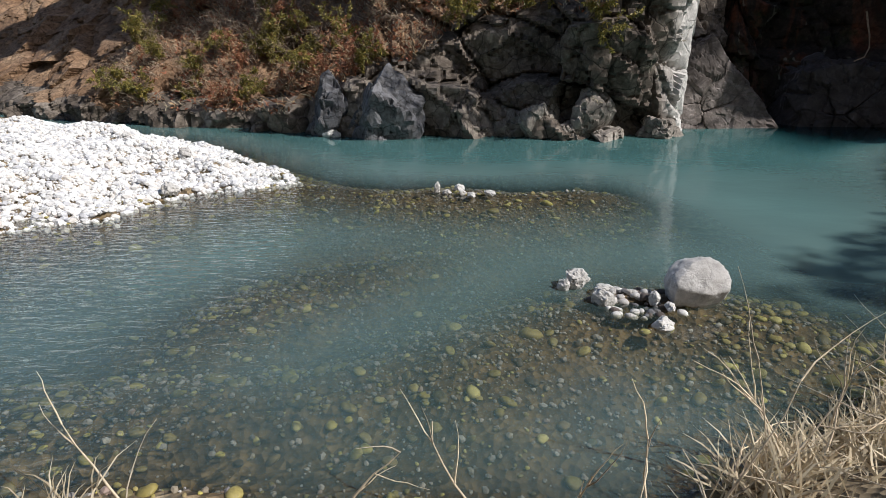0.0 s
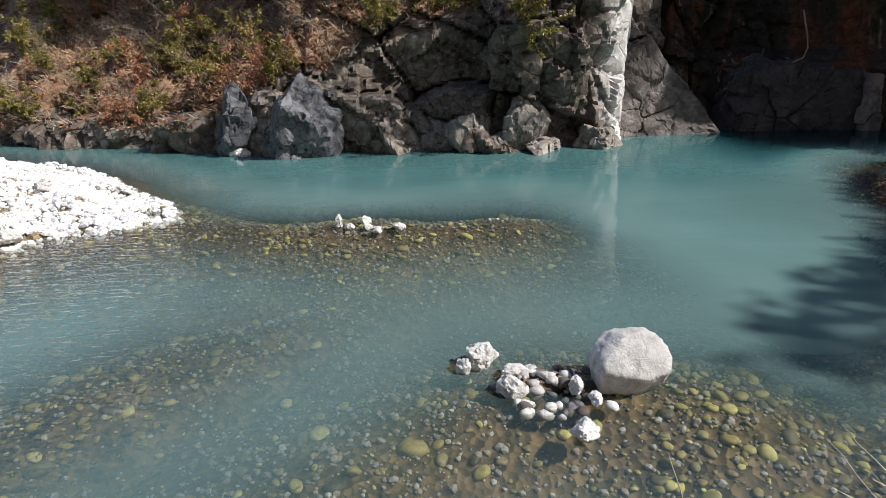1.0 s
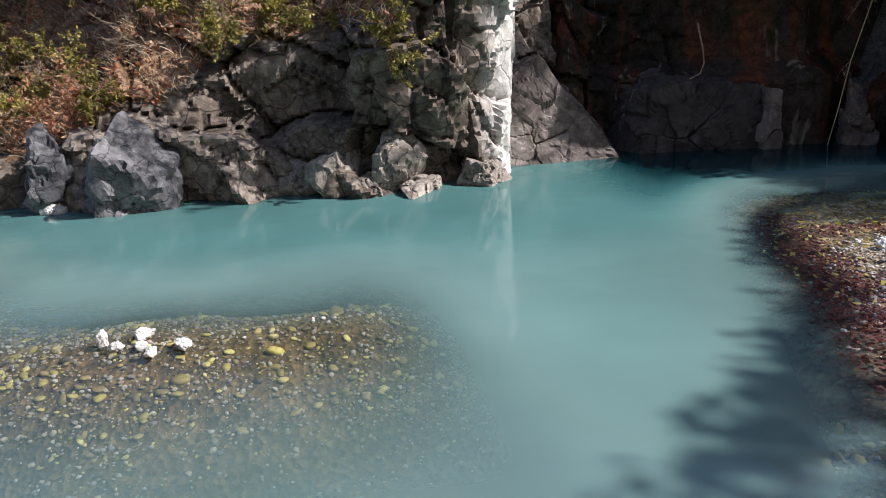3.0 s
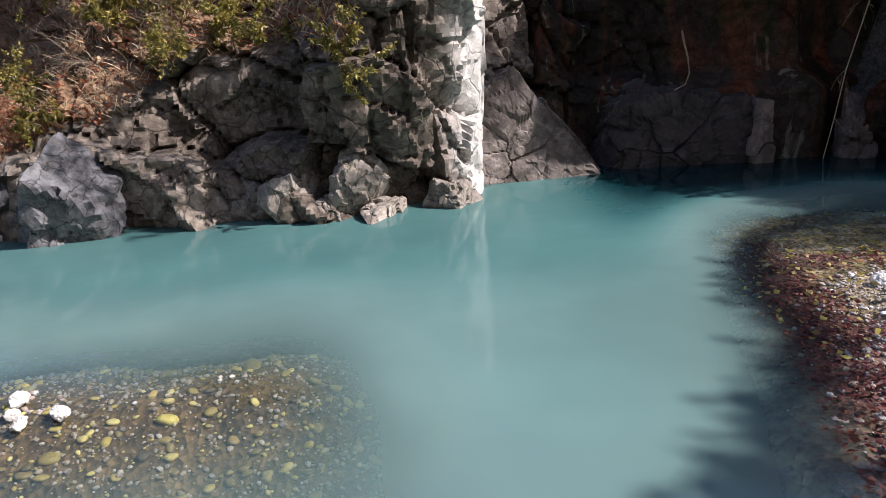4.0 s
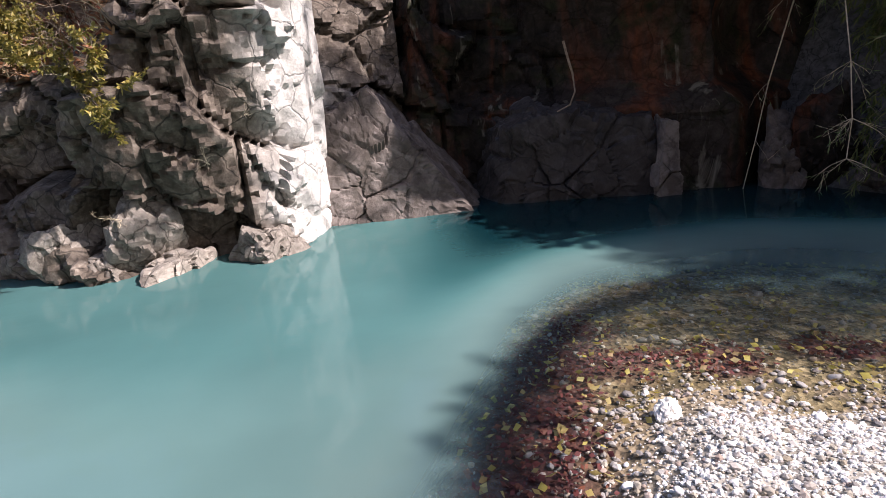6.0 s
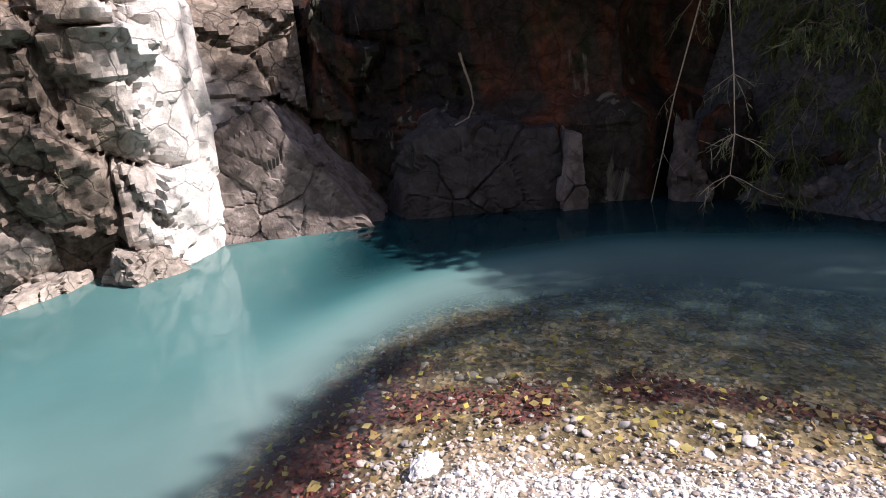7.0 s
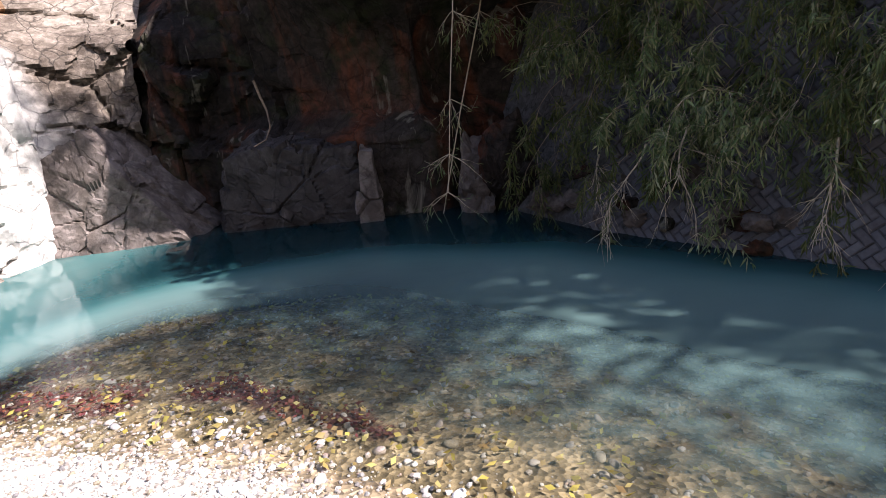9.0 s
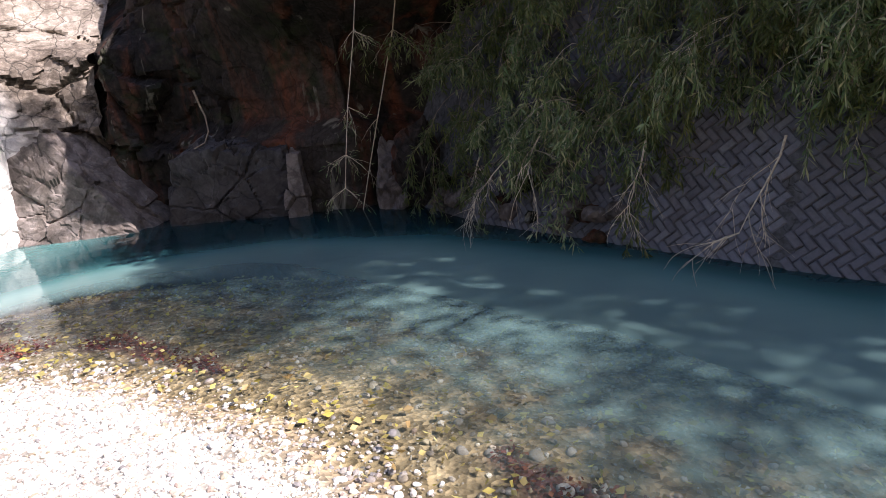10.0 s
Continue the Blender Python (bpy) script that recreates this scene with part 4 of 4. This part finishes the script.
for x, y, z in ((3.35, 10.95, 1.25), (2.35, 10.75, 0.75), (3.85, 11.05, 1.75)):
    shrub("twig_tuft", (x, y, z), (-0.3, -0.8, 0.2), 0.22, int(x * 100), label="small bare twig tuft growing from the rock", category="twigs", levels=2, radius=0.005, kids=5, bark=M_PALEBARK, spread=0.9, stems=2)

# bamboo and brush hanging over the retaining wall
rng = np.random.RandomState(33)
for i in range(130):
    u = rng.rand() ** 0.85
    fx, fy = 11.9 + 4.6 * u, 11.6 - 5.0 * u
    up_ = rng.uniform(1.0, 3.6) if u < 0.6 else rng.uniform(2.0, 3.8)
    off_ = LEAN * up_ - 0.15
    p = (fx + 0.73 * off_, fy + 0.68 * off_, up_)
    shrub("bamboo_branch", p, (-0.75, -0.75, rng.uniform(-0.2, 0.6)), rng.uniform(0.75, 1.25), 600 + i, (M_BAMBOO, M_GREEN, M_BAMBOO, M_GREEN, M_BAMBOO, M_GREEN)[i % 6], (5, 3, 4)[i % 3], (0.12, 0.02), "drooping green bamboo branch over the wall", "bamboo",
          2, 0.008, M_PALEBARK if i % 4 == 0 else M_BARK, 0.28, 5, 0.6, "bamboo over the wall")
for i, (x, y, z, l) in enumerate([(13.4, 9.85, 1.35, 1.1), (13.0, 10.1, 1.1, 0.9), (14.3, 8.7, 1.2, 1.0), (15.3, 7.75, 1.25, 0.95), (12.6, 10.6, 0.95, 0.8)]):
    shrub("bare_branch", (x, y, z), (-0.35, -0.4, -0.85), l, 700 + i, label="leafless pale branch drooping to the water", category="branch", levels=2, radius=0.014, bark=M_PALEBARK, droop=0.1, kids=6, spread=0.45)


def vine(points, radius, label, seed, sprigs=0, bark=None):
    root = empty("hanging_branch", points[-1])
    base = Vector(points[-1])
    pts = [Vector(p) - base for p in points]
    stem = Build()
    stem.add(*tube_rows(pts, [radius * (1 - 0.5 * i / len(pts)) for i in range(len(pts))], 6))
    r = np.random.RandomState(seed)
    wood, tips = stem, []
    for k in range(sprigs):
        i = r.randint(max(1, len(pts) // 3), len(pts))
        branchy(r, pts[i], (r.normal(0, 0.8), r.normal(0, 0.5), -0.55), r.uniform(0.25, 0.55), 0.005, 1, 0.6, 0.05, 3, 0.2, wood, tips)
    stem.done("stem", bark or M_PALEBARK, root)
    if sprigs:
        fol = Build()
        for p, w in tips[::2]:
            fol.add(*leaf_rows(p, w + Vector(r.normal(0, 0.5, 3)), 0.1, 0.014, 0.4, r))
        fol.done("foliage", M_BAMBOO, root)
    return tagged(root, label, "branch")


vine([(11.95, 12.4, 4.8), (11.5, 12.75, 2.9), (11.06, 12.6, 1.5), (10.82, 12.42, 0.7), (10.61, 12.3, -0.02)], 0.013, "long pale bare branch hanging straight into the pool", 3, 8)
vine([(11.25, 12.0, 4.6), (11.01, 11.3, 2.86), (10.83, 10.75, 1.83), (10.74, 10.5, 1.2), (10.67, 10.42, 0.75)], 0.009, "thin leafy branch hanging beside the pool", 4, 20)
vine([(8.0, 12.75, 2.3), (8.06, 12.72, 2.05), (8.12, 12.7, 1.85), (8.14, 12.65, 1.6), (8.05, 12.6, 1.42), (7.85, 12.58, 1.34)], 0.02, "grey driftwood root on the dark ledge", 5, 0, M_BARK)

# dry reeds on the near bank
M_STRAW = plain("bleached straw stalk", (0.66, 0.56, 0.43), 0.8, 30.0, 0.25)
rng = np.random.RandomState(44)
near = []
for i in range(1500):
    u = rng.rand()
    x = 1.15 + 1.9 * u
    y = 1.25 + 0.62 * (x - 1.0) - abs(rng.normal(0, 0.22)) + 0.05
    near.append((x, y, float(bed(np.array([x]), np.array([y]))[0])))
grass("dry_reeds", M_DRY, near, 0.29, 6, 0.65, 0.0052, "pale dry grass stalks on the near bank", "dry grass")
near = []
for i in range(150):
    x = rng.uniform(-2.2, -1.2)
    near.append((x, 0.85 + 0.1 * (x + 2) + rng.normal(0, 0.12), 0.08))
grass("dry_reeds", M_DRY, near, 0.36, 7, 0.5, 0.0035, "pale dry grass stalks on the near bank", "dry grass")
for i in range(34):
    x = (-1.9, -1.1, -0.35, 0.2, 0.5, 0.8, 1.05)[i] if i < 7 else rng.uniform(1.0, 2.7)
    y = 1.15 + (0.62 * (x - 1.0) if x > 1 else 0.02 * x) + rng.normal(0, 0.06)
    shrub("dry_stalk", (x, y, 0.02), (rng.normal(0, 0.35), 0.15, 1), rng.uniform(0.35, 0.65), 800 + i, label="dry bare weed stalk on the near bank", category="dry stalk", levels=1, radius=0.0075, bark=M_STRAW, kids=3, spread=0.5, group="dry stalks on the near bank")


def strew(name, mat_, n, box, size, keep, seed, label, category, lift=0.02):
    r = np.random.RandomState(seed)
    x, y = r.uniform(box[0], box[1], n), r.uniform(box[2], box[3], n)
    z = bed(x, y)
    ok = r.rand(n) < keep(x, y, z)
    g = Build()
    for a_, b_, c_ in zip(x[ok], y[ok], z[ok]):
        t = r.rand() * 6.28
        s = size * r.uniform(0.5, 1.2)
        g.add(*leaf_rows((a_, b_, c_ + lift + r.rand() * 0.02), (math.cos(t), math.sin(t), r.normal(0, 0.15)), s, s * r.uniform(0.4, 0.8), 0.1, r))
    return tagged(mesh_object(name, g.v, g.f, mat_), label, category, kind="stuff")


strew("fallen_leaves", M_YELLOW, 4500, (5.6, 15.5, 4.0, 10), 0.075, lambda x, y, z: (z > -0.55) * smooth(0.3, -0.2, dry_dist(x, y)), 9, "yellow and brown fallen leaves on the shallow bed", "leaves", 0.04)
strew("leaf_litter", M_LITTER, 42000, (4.2, 13.8, 3.5, 9), 0.05, lambda x, y, z: litter_at(x, y) ** 1.5 * (z > -0.7), 10, "dark red-brown leaf litter washed on the spit", "leaves", 0.025)

# ---- trees on the far bank, over the view, that shade the pool ----
M_TRUNK = plain("tree bark", (0.16, 0.12, 0.09), 0.9, 12.0, per_island=False)


def crown_tree(foot, clumps, seed, label, thick=0.22, fine=1.0):
    """A leaning tree: a trunk that runs on through the clumps of its crown, and the leaves."""
    r = np.random.RandomState(seed)
    root = empty("tree", foot)
    f0 = Vector(foot)
    places = [Vector(c[:3]) - f0 for c in clumps]
    path = [Vector(), places[0] * 0.5 + Vector((0, 0, 0.6))] + places
    wood = Build()
    wood.add(*tube_rows(path, [thick * (1 - 0.85 * i / len(path)) for i in range(len(path))], 8))
    wood.done("trunk", M_TRUNK, root)
    fol = Build()
    for c, (_, _, _, rad, dense) in zip(places, clumps):
        for k in range(int(900 * rad * rad * dense / fine ** 2)):
            d = Vector(r.normal(0, 1, 3)).normalized() * rad * r.rand() ** 0.4
            d.z *= 0.6
            fol.add(*leaf_rows(c + d, r.normal(0, 1, 3), fine * r.uniform(0.17, 0.3), fine * r.uniform(0.1, 0.17), 0.3, r))
    fol.done("crown", M_GREEN, root)
    return tagged(root, label, "tree")


def over(x, y, rad, h, dense=1.0):
    """The place at height h whose shadow falls on (x, y)."""
    k = h / sun_dir.z
    return (x + sun_dir.x * k, y + sun_dir.y * k, h, rad, dense)


# the crown whose lobed shadow edges the spit's drowned flank
EDGE = [(7.3, 9.1), (6.35, 8.6), (5.9, 7.9), (5.6, 7.3), (5.25, 6.4), (4.5, 5.5), (3.6, 4.75), (2.9, 4.3), (2.5, 3.5)]
rim, _ = resample(EDGE, 0.24)
r_ = np.random.RandomState(71)
band = []
for i, (x, y) in enumerate(rim):
    band.append(over(x + 0.36 + r_.normal(0, 0.07), y - 0.06, r_.uniform(0.28, 0.4), 11.2 + r_.normal(0, 0.25), 0.24 if y < 8.0 else 0.1))
    if i % 2 == 0 and y < 5.3:
        band.append(over(x + 0.95 + r_.normal(0, 0.1), y - 0.4, r_.uniform(0.4, 0.55), 11.3 + r_.normal(0, 0.25), 0.08))
crown_tree((20.5, 9.0, 4.6), band, 1, "broad-leaved tree leaning over the river from the bank", 0.16, 0.8)
crown_tree((22.0, 8.5, 5.6), [over(11.0, 9.8, 1.7, 10.2, 0.8), over(9.2, 10.2, 1.4, 10.6, 0.7), over(9.3, 8.4, 1.5, 10.6, 0.3), over(10.4, 7.6, 1.2, 10.8, 0.22), over(8.0, 8.4, 0.9, 11.2, 0.22), over(8.7, 11.6, 0.9, 11.8, 0.8), over(9.0, 11.8, 1.3, 10.9)], 2, "broad-leaved tree leaning over the river from the bank", 0.07, 0.6)
crown_tree((22.5, 12.0, 6.2), [over(11.4, 11.4, 1.7, 10.6), over(11.5, 13.4, 1.8, 11.8), over(9.0, 13.0, 1.6, 12.2), over(8.4, 13.4, 1.0, 13.8), over(9.5, 12.5, 1.4, 15.2), over(3.3, 13.9, 1.0, 13.6, 0.35), over(2.3, 13.6, 0.9, 14.2, 0.3)], 3, "broad-leaved tree on the slope above the cave")
crown_tree((23.5, 6.0, 6.0), [over(13.2, 8.2, 1.4, 9.9, 0.75), over(11.9, 7.0, 1.0, 10.2, 0.12), over(12.4, 5.7, 1.2, 10.2, 0.1), over(14.3, 6.4, 1.4, 10.3, 0.55), over(13.5, 4.8, 1.2, 10.6, 0.2), over(12.2, 4.4, 0.7, 10.9, 0.1)], 4, "broad-leaved tree on the slope above the wall", 0.07, 0.6)
crown_tree((25.0, 4.0, 6.5), [over(16.5, 5.5, 1.5, 10.6, 0.85), over(15.5, 7.5, 1.6, 10.6, 0.85), over(14.3, 9.0, 1.7, 10.6, 1.0), over(15.0, 3.5, 1.2, 10.9, 0.4)], 5, "broad-leaved tree on the slope above the wall")
# added above the view only to darken the cave and the water below
crown_tree((16.5, 12.5, 5.0), [(13.8, 11.4, 5.8, 1.4, 1.0), (13.2, 12.6, 5.6, 1.3, 1.0), (12.9, 10.6, 5.4, 1.0, 1.0), (13.0, 13.8, 5.6, 1.4, 1.0), (14.2, 9.8, 6.0, 1.4, 0.8)], 6, "unseen added tree that keeps sky light off the cave")
crown_tree((19.5, 12.6, 6.5), [over(2.0, 11.5, 0.6, 10.2, 0.12), over(0.9, 11.7, 0.75, 10.4, 0.12), over(-0.4, 11.5, 0.7, 10.2, 0.12), over(-1.6, 11.7, 0.8, 10.4, 0.14), over(-2.8, 11.9, 0.8, 10.3, 0.14), over(-4.2, 12.4, 0.9, 10.5, 0.08)], 7, "slender broad-leaved tree reaching out over the river", 0.035, 0.8)
